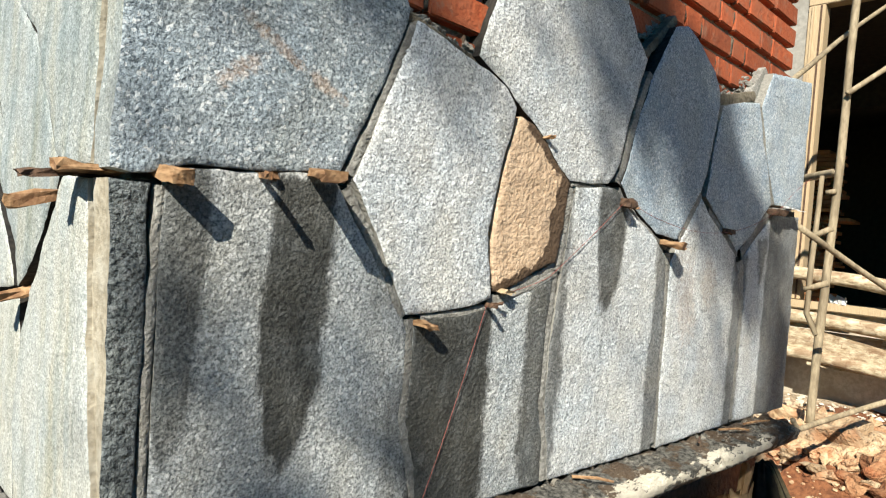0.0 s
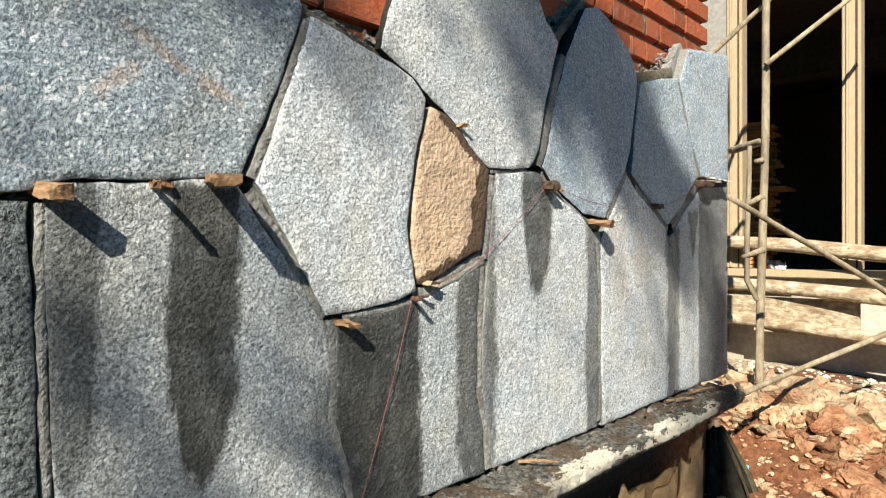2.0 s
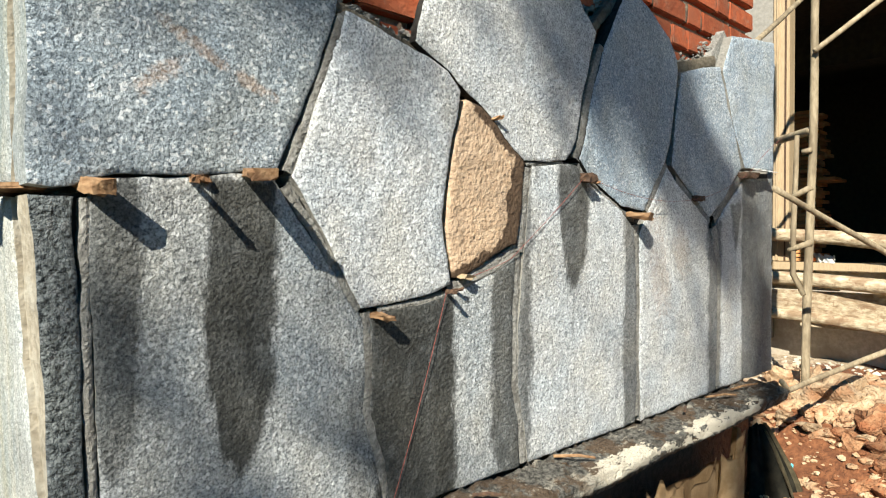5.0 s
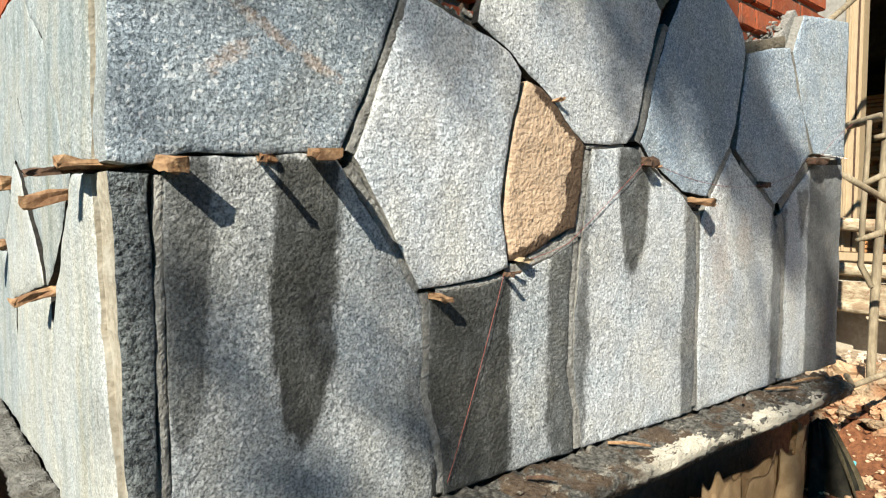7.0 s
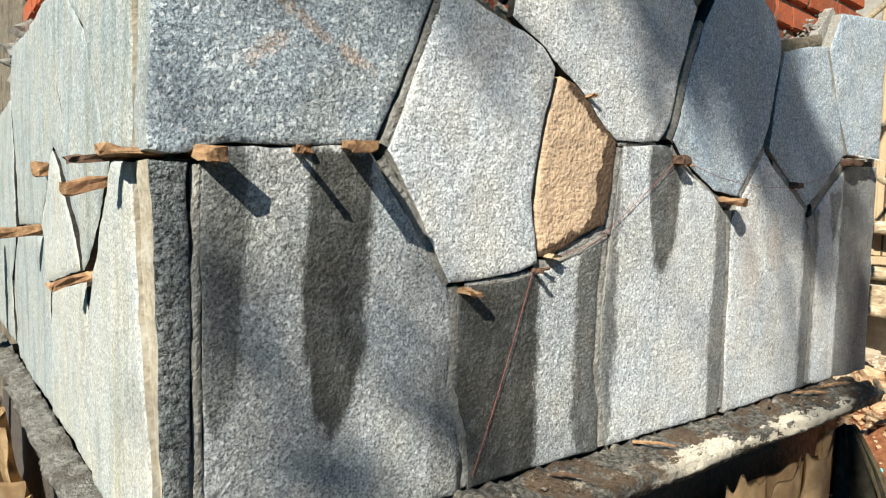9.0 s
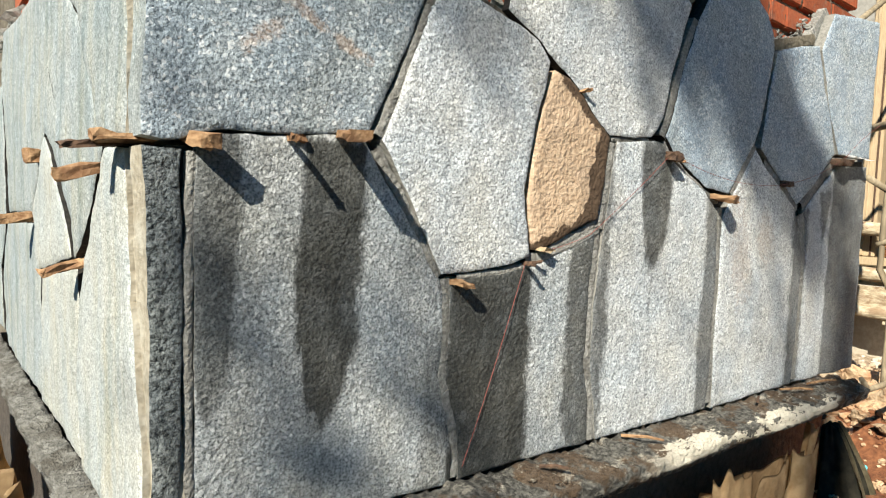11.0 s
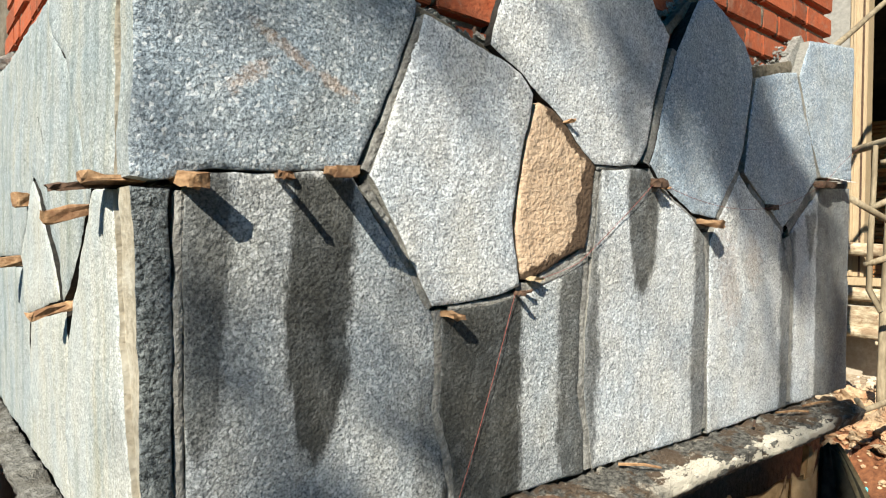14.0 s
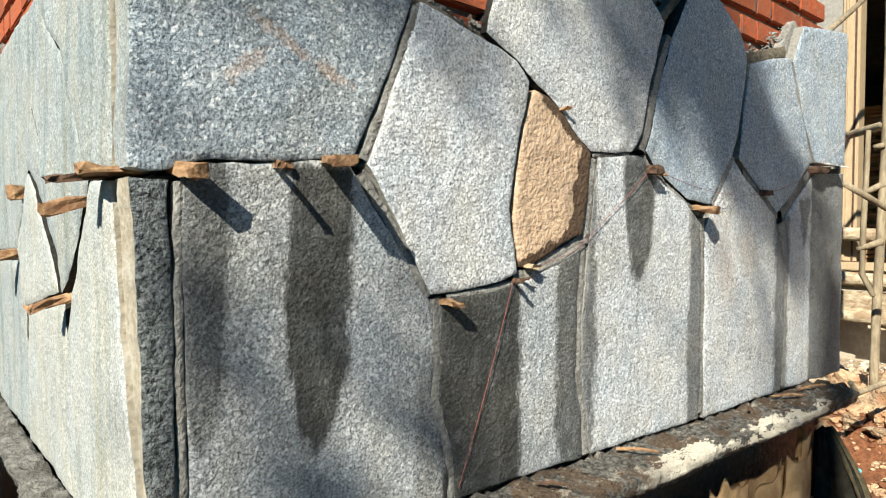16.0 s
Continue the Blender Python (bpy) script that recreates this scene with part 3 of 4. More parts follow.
bed([(0.03, 0.41), (2.59, 0.41), (2.605, 1.19), (2.32, 1.17), (2.04, 0.985), (1.74, 1.155), (1.56, 1.02), (1.46, 1.0), (1.3, 1.075), (1.22, 1.13), (1.0, 1.11), (0.99, 0.93), (0.9, 0.9), (0.8, 0.86), (0.67, 0.83), (0.56, 0.815), (0.48, 0.89), (0.40, 1.0), (0.385, 1.025), (0.03, 0.995)], 0, -0.02, 1.0, wall_front, 1, DIRT_SHADE)
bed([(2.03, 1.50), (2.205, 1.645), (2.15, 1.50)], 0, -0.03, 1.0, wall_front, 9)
bed([(0.366, 1.05), (0.441, 1.20), (0.487, 1.335), (0.515, 1.335), (0.47, 1.2), (0.42, 1.1), (0.40, 1.04)], 0, -0.03, 1.0, wall_front, 3, DIRT_SHADE)
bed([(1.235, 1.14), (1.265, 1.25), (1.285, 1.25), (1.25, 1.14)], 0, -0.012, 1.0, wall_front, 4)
bed([(0.80, 1.22), (0.765, 1.11), (0.748, 0.99), (0.77, 0.86), (0.79, 0.86), (0.77, 0.98), (0.79, 1.1), (0.82, 1.22)], 0, -0.02, 1.0, wall_front, 5, DIRT_SHADE)
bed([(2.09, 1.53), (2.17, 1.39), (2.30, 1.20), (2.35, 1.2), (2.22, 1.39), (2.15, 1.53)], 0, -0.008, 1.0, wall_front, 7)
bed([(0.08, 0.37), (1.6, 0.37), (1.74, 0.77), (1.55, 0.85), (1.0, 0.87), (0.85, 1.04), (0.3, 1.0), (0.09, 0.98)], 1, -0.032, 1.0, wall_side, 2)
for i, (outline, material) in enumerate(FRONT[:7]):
    bed(outline, 0, -0.05, 0.90 if i in (3, 4) else 0.985, wall_front, i, DIRT_SHADE if i in (3, 4) else MORTAR)
for i in (0, 1):
    bed(SIDE[i], 1, -0.05, 0.97, wall_side, i)

def ribbon(points, width, proud, seed, plane=0, parent=None, material=MORTAR):
    """Ragged pointing pressed into a joint along points."""
    bm, rows = bmesh.new(), []
    pts = []
    for a, c in zip(points, points[1:]):
        a, c = Vector(a), Vector(c)
        n = max(1, int((c - a).length / 0.0045))
        pts += [a.lerp(c, i / n) for i in range(n)]
    pts.append(Vector(points[-1]))
    for i, p in enumerate(pts):
        d = pts[min(i + 1, len(pts) - 1)] - pts[max(i - 1, 0)]
        side = Vector((d.y, -d.x)).normalized()
        q = Vector((p.x * 60, p.y * 60, seed))
        w = width * (1 + 0.16 * noise.noise(q * 1.7) + 0.14 * noise.noise(q * 0.25))
        h = proud + 0.0016 * noise.noise(q * 1.3 + Vector((0, 0, 5)))
        shift = side * 0.002 * noise.noise(q * 0.5 + Vector((9, 0, 0)))
        row = []
        for c, (s, drop) in enumerate(((-0.5, 0.03), (-0.47, 0.0015), (-0.25, 0.0), (0.0, -0.0008), (0.25, 0.0), (0.47, 0.0015), (0.5, 0.03))):
            v = p + shift + side * w * s
            grain = Vector((v.x * 170, v.y * 170, seed + c))
            row.append(bm.verts.new(face_point(plane, *v, h - drop + 0.0014 * noise.noise(grain) + 0.0012 * noise.noise(grain * 2.3))))
        rows.append(row)
    for r, t in zip(rows, rows[1:]):
        for k in range(6):
            bm.faces.new((r[k], r[k + 1], t[k + 1], t[k]))
    bmesh.ops.recalc_face_normals(bm, faces=bm.faces)
    part("pointing", bm, material, parent or wall_front)


POINT = surface("grey_sandy_mortar", (0.19, 0.182, 0.16), (0.38, 0.365, 0.325), (0.14, 0.13, 0.11), 140, 12, 0.95, 0.004, grit=0.002)
for k, (pts, width, proud) in enumerate([
        ([(0.0640, 0.990), (0.0635, 0.82), (0.0670, 0.655), (0.0720, 0.50), (0.075, 0.41)], 0.014, -0.0015),
        ([(0.543, 0.795), (0.548, 0.695), (0.543, 0.610), (0.554, 0.565), (0.573, 0.508), (0.584, 0.446), (0.588, 0.40)], 0.026, -0.002),
        ([(0.987, 0.90), (0.989, 0.82), (0.983, 0.74), (0.980, 0.63), (0.980, 0.59), (1.002, 0.495), (1.015, 0.40)], 0.028, -0.002),
        ([(1.53, 0.97), (1.540, 0.769), (1.538, 0.609), (1.540, 0.41)], 0.036, -0.001),
        ([(2.060, 0.97), (2.078, 0.90), (2.100, 0.823), (2.102, 0.708), (2.098, 0.56), (2.088, 0.41)], 0.056, -0.002),
        ([(0.374, 1.024), (0.402, 0.983), (0.435, 0.938), (0.467, 0.887), (0.493, 0.848), (0.525, 0.800)], 0.021, -0.001),
        ([(0.3775, 1.045), (0.394, 1.085), (0.408, 1.118), (0.428, 1.167), (0.461, 1.25), (0.492, 1.335)], 0.019, 0.0015),
        ([(0.57, 0.795), (0.684, 0.804), (0.785, 0.821), (0.838, 0.839), (0.912, 0.862), (0.98, 0.894)], 0.013, -0.002),
        ([(0.990, 0.908), (0.925, 0.883), (0.87, 0.860), (0.815, 0.838), (0.76, 0.826)], 0.024, -0.005),
        ([(1.029, 1.100), (1.022, 1.037), (1.014, 0.984), (0.998, 0.90)], 0.027, -0.002),
        ([(1.352, 1.45), (1.311, 1.36), (1.281, 1.275), (1.253, 1.19), (1.230, 1.135)], 0.036, -0.001),
        ([(1.711, 1.158), (1.655, 1.091), (1.585, 1.011)], 0.032, -0.001),
        ([(2.112, 1.50), (2.175, 1.39), (2.245, 1.27), (2.297, 1.190)], 0.030, -0.002),
        ([(1.235, 1.122), (1.26, 1.100), (1.35, 1.052), (1.445, 1.011), (1.52, 0.985)], 0.014, -0.002),
        ([(1.775, 1.118), (1.855, 1.075), (1.955, 1.024), (2.025, 0.985)], 0.031, -0.003),
        ([(2.06, 0.995), (2.235, 1.118), (2.305, 1.165)], 0.036, -0.003),
        ([(1.02, 1.108), (1.10, 1.113), (1.17, 1.122)], 0.012, -0.003)]):
    ribbon(pts, width, proud, k + 3, material=POINT)
ribbon([(1.79, 1.472), (1.95, 1.515), (2.11, 1.557)], 0.034, -0.022, 41, material=CEMENT)
ribbon([(2.105, 1.55), (2.16, 1.61), (2.215, 1.668)], 0.050, -0.028, 42, material=POINT)
ribbon([(1.332, 1.495), (1.42, 1.575), (1.50, 1.648)], 0.030, -0.022, 43, material=CEMENT)
ribbon([(0.50, 1.362), (0.60, 1.342), (0.70, 1.318)], 0.02, -0.03, 44, material=CEMENT)
ribbon([(0.076, 1.60), (0.076, 1.02)], 0.006, -0.004, 31, 1, wall_side, POINT)
# not mortar: a near-black strip drawn in for the dark of a bedding crack
ribbon([(0.89, 1.278), (0.762, 1.194), (0.684, 1.123)], 0.004, 0.006, 35, 1, wall_side, DIRT_SHADE)
ribbon([(0.945, 0.72), (0.945, 0.41)], 0.012, -0.004, 32, 1, wall_side, POINT)
ribbon([(0.458, 0.70), (0.460, 0.41)], 0.012, -0.006, 33, 1, wall_side, POINT)

# crumbly mortar over the short slabs and on the slab backs
def crumbs(name, spots, material, parent, label, seed):
    bm = bmesh.new()
    for i, (x, y, z, s) in enumerate(spots):
        lump(bm, (x, y, z), (s * 1.3, s * 0.7, s * 0.8), seed + i, 0.9, 1, i)
    return part(name, bm, material, parent, label)


rng = random.Random(5)
spots = []
for k in range(300):
    x = rng.uniform(1.80, 2.19)
    low = 1.47 + 0.26 * (x - 1.8)
    high = low + 0.02 + (0.09 if x > 2.03 else 0.03) * rng.random()
    spots.append((x, 0.045 + 0.03 * rng.random(), rng.uniform(low - 0.01, high), 0.003 + 0.010 * rng.random() ** 2))
for k in range(40):
    t = rng.random()
    spots.append((1.32 + 0.17 * t + rng.uniform(-0.02, 0.01), 0.06, 1.52 + 0.12 * t + rng.uniform(-0.01, 0.03), rng.uniform(0.005, 0.013)))
for k in range(40):
    t = rng.random()
    spots.append((0.50 + 0.20 * t, 0.055, 1.365 - 0.03 * t + rng.uniform(-0.005, 0.02), rng.uniform(0.006, 0.014)))
crumbs("mortar_fill", spots, MORTAR, wall_front, "crumbly cement squeezed out behind the slabs", 11)
spots = []
for k in range(60):
    t = rng.random()
    spots.append((0.06, 0.98 + 0.74 * t, 1.45 + 0.01 * t + rng.uniform(-0.01, 0.03), rng.uniform(0.01, 0.03)))
for k in range(50):
    spots.append((0.07, rng.uniform(1.72, 2.2), rng.uniform(0.9, 1.55), rng.uniform(0.02, 0.06)))
crumbs("mortar_fill", spots, MORTAR, wall_side, "", 91)

# ---- timber shims and sticks wedged in the joints ----
def shim(name, base, tip, width, height, label, material=WOOD, taper=0.55, seed=0, category="wooden wedge"):
    """A split wedge from base (in the joint) to tip."""
    a, b, rng = Vector(base), Vector(tip), random.Random(seed)
    d = (b - a).normalized()
    side = d.cross(Vector((0, 0, 1))).normalized()
    up = side.cross(d)
    bm, rings = bmesh.new(), []
    for t in (0.0, 0.3, 0.62, 0.9, 1.0):
        s = 1 - (1 - taper) * (1 - t)
        if t == 1.0:
            s *= 0.9
        ring = []
        for su, sv in ((-1, -1), (-0.2, -1.08), (1, -1), (1.05, 0.1), (1, 1), (0.3, 1.1), (-1, 1), (-1.06, -0.2)):
            j = Vector((rng.uniform(-1, 1), rng.uniform(-1, 1), rng.uniform(-1, 1))) * 0.0036
            ring.append(bm.verts.new(a.lerp(b, t) + side * su * width / 2 + up * sv * height * s / 2 + j))
        rings.append(ring)
    for r, q in zip(rings, rings[1:]):
        for k in range(8):
            bm.faces.new((r[k], r[(k + 1) % 8], q[(k + 1) % 8], q[k]))
    bm.faces.new(rings[0][::-1])
    bm.faces.new(rings[-1])
    bmesh.ops.recalc_face_normals(bm, faces=bm.faces)
    return tagged(part(name, bm, material), label, category, "wedges in the joints")


shim("wooden_wedge", (0.070, 0.03, 1.014), (0.072, -0.05, 1.001), 0.028, 0.022, "short raw wood wedge stuck in a stone joint", seed=1)
shim("wooden_wedge", (0.322, 0.03, 1.043), (0.280, -0.10, 1.028), 0.036, 0.015, "flat split wood wedge under a granite slab", seed=2, taper=0.7)
shim("wooden_wedge", (0.566, 0.02, 0.79), (0.566, -0.040, 0.784), 0.028, 0.011, "small pale wood chip wedged under a slab", seed=3, taper=0.8)
shim("wooden_wedge", (1.50, 0.02, 1.0), (1.515, -0.055, 0.992), 0.055, 0.018, "orange-brown wood wedge between granite slabs", seed=4, taper=0.8)
shim("wooden_wedge", (1.255, 0.02, 1.092), (1.25, -0.036, 1.086), 0.03, 0.022, "dark square wooden peg with string tied on", DRYWOOD, 0.9, 5)
shim("wooden_wedge", (1.91, 0.02, 1.06), (1.905, -0.028, 1.06), 0.035, 0.016, "dark small peg holding a string", DRYWOOD, 0.9, 6)
shim("wooden_wedge", (2.31, 0.02, 1.165), (2.305, -0.04, 1.16), 0.08, 0.022, "grey weathered wedge under the end slab", DRYWOOD, 0.8, 7)
shim("wooden_wedge", (0.80, 0.015, 0.853), (0.805, -0.02, 0.85), 0.034, 0.009, "pale splintered chip below the tan stone", TIMBER, 0.7, 8)
shim("wooden_wedge", (0.895, 0.01, 1.2), (0.905, -0.026, 1.202), 0.008, 0.005, "thin reddish splinter in a joint", WOOD, 0.7, 9)
shim("wooden_wedge", (0.215, 0.02, 1.026), (0.19, -0.066, 1.02), 0.007, 0.007, "thin reddish stick poking out of a joint", WOOD, 0.8, 10)
shim("wooden_wedge", (0.225, 0.015, 1.024), (0.230, -0.010, 1.024), 0.018, 0.007, "crumbled wood chip in a joint", WOOD, 0.8, 11)
shim("wooden_wedge", (1.285, 0.01, 1.082), (1.31, -0.018, 1.08), 0.012, 0.005, "thin splinter beside a peg", WOOD, 0.7, 12)
shim("wooden_wedge", (0.755, 0.01, 0.82), (0.745, -0.037, 0.824), 0.006, 0.006, "thin twig poking from the joint", DRYWOOD, 0.7, 13)
shim("wooden_wedge", (0.77, 0.01, 0.823), (0.785, -0.018, 0.826), 0.008, 0.004, "thin splinter beside a twig", DRYWOOD, 0.7, 14)
# on the pale return
shim("wooden_wedge", (0.03, 0.065, 1.004), (-0.052, 0.078, 1.005), 0.05, 0.015, "thick split wood wedge at the wall corner", seed=21)
shim("wooden_wedge", (0.03, 0.115, 1.004), (-0.085, 0.10, 0.990), 0.022, 0.010, "long dark broken stick in the corner joint", DRYWOOD, 0.6, 22)
shim("wooden_wedge", (0.03, 0.255, 0.976), (-0.070, 0.259, 0.950), 0.022, 0.022, "square raw wood wedge between pale slabs", seed=23, taper=0.8)
shim("wooden_wedge", (0.03, 0.462, 0.795), (-0.060, 0.457, 0.770), 0.018, 0.016, "thin raw wood batten wedged between pale slabs", seed=24, taper=0.8)
shim("wooden_wedge", (0.03, 0.87, 1.012), (-0.037, 0.866, 1.006), 0.04, 0.032, "blocky raw wood wedge between pale slabs", seed=25, taper=0.8)
shim("wooden_wedge", (0.03, 1.05, 0.862), (-0.11, 1.05, 0.848), 0.03, 0.024, "long pale batten tied at the slab joint", seed=26, taper=0.9)

def scrap(name, centre, u, v, material, label, category, seed, amp=0.01, n=14, jag=0.25, parent=None, lobes=3.0):
    """A crumpled sheet, with thickness and torn edges."""
    c, u, v, rng = Vector(centre), Vector(u), Vector(v), random.Random(seed)
    w = u.cross(v).normalized()
    bm, rows = bmesh.new(), []
    off = Vector((seed * 2.3, seed, 0))
    for i in range(n + 1):
        row = []
        for j in range(n + 1):
            s, t = i / n - 0.5, j / n - 0.5
            e = 1 + jag * noise.noise(Vector((s * 5, t * 5, seed)))
            h = amp * (noise.noise(Vector((s * lobes * 2.2, t * lobes * 0.35, 0)) + off) + 0.3 * noise.noise(Vector((s * lobes * 5, t * lobes * 1.2, 4)) + off))
            row.append(bm.verts.new(c + u * s * e + v * t * e + w * h))
        rows.append(row)
    for i in range(n):
        for j in range(n):
            f = bm.faces.new((rows[i][j], rows[i + 1][j], rows[i + 1][j + 1], rows[i][j + 1]))
            f.smooth = True
    bmesh.ops.solidify(bm, geom=bm.faces[:], thickness=0.0012)
    ob = part(name, bm, material, parent)
    return tagged(ob, label, category) if category else ob


scrap("paper_scrap", (2.42, -0.022, 1.19), (0.20, 0, 0.004), (0.0, 0.05, 0.012), PAPER, "crumpled white paper scrap stuffed in a slab joint", "paper scrap", 3, 0.008)

def cord(points, label):
    """A thin taut or sagging string."""
    cu = bpy.data.curves.new("string", "CURVE")
    cu.dimensions, cu.bevel_depth, cu.bevel_resolution = "3D", 0.0006, 1
    sp = cu.splines.new("POLY")
    sp.points.add(len(points) - 1)
    for q, p in zip(sp.points, points):
        q.co = (*p, 1)
    cu.materials.append(STRING)
    ob = new("string", cu)
    return tagged(ob, label, "string", "strings on the wall")


def sag(a, b, drop, n=10):
    a, b = Vector(a), Vector(b)
    return [a.lerp(b, i / n) - Vector((0, 0, drop * 4 * (i / n) * (1 - i / n))) for i in range(n + 1)]


cord(sag((1.245, -0.012, 1.09), (0.955, -0.006, 0.885), 0.004), "thin red string stretched from a peg across the slabs")
cord(sag((0.955, -0.006, 0.885), (0.79, -0.008, 0.846), 0.004), "thin red string along the joint below the tan stone")
cord(sag((1.255, -0.03, 1.085), (1.905, -0.026, 1.062), 0.03), "thin dark string sagging between two pegs")
cord(sag((1.905, -0.026, 1.062), (2.30, -0.03, 1.175), 0.012), "thin string between a peg and the end wedge")
cord(sag((2.30, -0.03, 1.175), (2.64, -0.02, 1.33), -0.01), "thin string from the end wedge to the slab edge")
cord(sag((0.745, -0.008, 0.82), (0.60, -0.006, 0.42), 0.012), "thin red string hanging from a twig to the ledge")

# ---- ledge of rough cement below the slabs ----
def ledge(name, along, length, start, width, z, material, label, seed, plane, parent=None, top=0.0, low=0.075, lift=1.0):
    """A lumpy cement strip; its run is x (plane 0) or y (plane 1), width reaches out from the wall."""
    bm = bmesh.new()
    prof = [(0.03, 0.0), (-0.02, 0.004), (-0.35, 0.0), (-0.6, -0.004), (-0.85, -0.008), (-0.97, -0.012), (-1.0, -0.022), (-0.98, -low * 0.5), (-0.94, -low * 0.72), (-0.8, -low * 0.78), (-0.4, -low * 0.85), (0.03, -low * 0.9)]
    n = int(length / 0.015)
    rings = []
    for i in range(n + 1):
        u = start + length * i / n
        ring = []
        for k, (o, h) in enumerate(prof):
            q = Vector((u * 9, k * 1.3, seed))
            wob = 0.010 * noise.noise(q) + 0.014 * noise.noise(q * 3.3) + 0.011 * noise.noise(q * 8)
            out = (-o) * width * (1 + 0.10 * noise.noise(Vector((u * 3, 0, seed)))) + (wob if o < -0.5 else 0)
            p = face_point(plane, u, z + h + (wob * 0.8 if 1 < k < 7 else wob) + top, out)
            ring.append(bm.verts.new(p))
        rings.append(ring)
    for a, b in zip(rings, rings[1:]):
        for k in range(len(prof)):
            f = bm.faces.new((a[k], a[(k + 1) % len(prof)], b[(k + 1) % len(prof)], b[k]))
            f.smooth = True
    bm.faces.new(rings[0])
    bm.faces.new(rings[-1][::-1])
    bmesh.ops.recalc_face_normals(bm, faces=bm.faces)
    return part(name, bm, material, parent, label)


ledge_front = tagged(ledge("ledge_front", 0, 2.42, -0.02, 0.135, 0.385, LEDGE, "", 3, 0), "rough grey-brown cement ledge under the slabs", "ledge", kind="structure")
ledge_side = tagged(ledge("ledge_side", 0, 2.25, 0.03, 0.055, 0.385, LEDGE_GREY, "", 8, 1), "rough cement ledge along the return wall", "ledge", kind="structure")
rng = random.Random(12)
bm = bmesh.new()
for k in range(220):
    x = rng.uniform(0.3, 2.3)
    y = rng.uniform(-0.10, -0.012)
    s = rng.uniform(0.003, 0.010)
    lump(bm, (x, y, 0.384 - 0.1 * abs(y + 0.05)), (s * 1.5, s, s * 0.7), k, 0.4, 1, k, 1)
part("mortar_crumbs", bm, LEDGE, ledge_front, "dried mortar crumbs")
for k, (x, y, ln, a) in enumerate([(1.13, -0.06, 0.10, -0.9), (0.80, -0.07, 0.06, -0.8), (2.0, -0.05, 0.12, -0.5), (1.76, -0.04, 0.07, 0.4), (2.2, -0.05, 0.16, -0.2)]):
    d = Vector((math.cos(a), math.sin(a), 0.0)) * ln / 2
    c = Vector((x, y, 0.399))
    tagged(part("twig", rod([c - d, c + d * 0.2 + Vector((0, 0, 0.004)), c + d], [0.004, 0.004, 0.003], 6, 0.0, seed=k), DRYWOOD if k % 2 else WOOD), "broken twig lying on the cement ledge", "twig", "twigs on the ledge")
tagged(part("log_end", rod([(2.26, -0.02, 0.345), (2.40, -0.035, 0.345), (2.52, -0.05, 0.35)], [0.026, 0.022, 0.014], 12, 0.012, seed=4), DRYWOOD), "dark stub of wood at the end of the ledge", "wood stub")

# footing below the ledge
footing = part("footing", box(0.02, 2.50, 0.05, 0.081, -0.5, 0.335), SOIL)
tagged(footing, "dark earthy footing under the cement ledge", "footing", kind="structure")
tagged(part("footing_side", box(0.02, 0.081, 0.085, 2.3, -0.5, 0.335), SOIL), "dark earthy footing under the side ledge", "footing", kind="structure")

# torn sacks and sheets hanging under the ledge
for k, (x, top, w, h, y, lab) in enumerate([(1.50, 0.24, 0.17, 0.40, -0.10, "torn brown paper sack hanging under the ledge"), (1.72, 0.235, 0.27, 0.42, -0.112, "torn brown paper sack with vertical folds"),
                                  (1.95, 0.225, 0.20, 0.40, -0.10, "torn brown paper sack against the footing"), (1.24, 0.16, 0.26, 0.40, -0.03, "crumpled brown sack in the shade of the ledge"), (1.70, 0.20, 0.62, 0.40, -0.055, "wide torn brown sack behind the others"), (2.10, 0.26, 0.09, 0.36, -0.05, "narrow dirty sack strip beside the ledge end")]):
    scrap("paper_sack", (x, y, top - h / 2), (w, 0.03 * (k % 2) - 0.01, 0), (0.01 * k, -0.03, h), SACK, lab, "paper sack", 21 + k, 0.035, 34, 0.20, lobes=0.75)
scrap("paper_sack", (-0.06, 0.72, 0.14), (0, 0.34, 0), (-0.08, 0, 0.34), SACK, "torn brown sack hanging under the side ledge", "paper sack", 41, 0.05, 22, 0.4)
scrap("paper_sack", (-0.05, 1.35, 0.16), (0, 0.5, 0), (-0.06, 0, 0.36), SACK, "torn brown sack against the side footing", "paper sack", 42, 0.05, 22, 0.4)
# draped cloth, shade in its colour: black for the dark hollow, olive where lit
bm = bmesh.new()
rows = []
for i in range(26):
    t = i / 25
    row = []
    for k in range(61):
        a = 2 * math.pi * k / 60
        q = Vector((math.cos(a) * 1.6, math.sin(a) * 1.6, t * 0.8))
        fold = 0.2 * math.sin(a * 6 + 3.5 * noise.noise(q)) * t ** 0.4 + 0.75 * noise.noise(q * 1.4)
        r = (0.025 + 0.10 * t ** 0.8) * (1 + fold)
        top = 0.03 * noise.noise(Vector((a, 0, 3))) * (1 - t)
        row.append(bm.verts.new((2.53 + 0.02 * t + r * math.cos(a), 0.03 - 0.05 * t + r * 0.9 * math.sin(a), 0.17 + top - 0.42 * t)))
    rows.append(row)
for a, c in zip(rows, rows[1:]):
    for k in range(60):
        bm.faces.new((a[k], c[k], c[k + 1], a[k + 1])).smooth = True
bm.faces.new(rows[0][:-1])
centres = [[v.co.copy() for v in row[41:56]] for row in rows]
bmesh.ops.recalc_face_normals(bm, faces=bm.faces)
sheet = tagged(part("draped_sheet", bm, SHEET_SHADE), "dark creased plastic sheet with olive folds draped at the footing", "plastic sheet")
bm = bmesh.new()
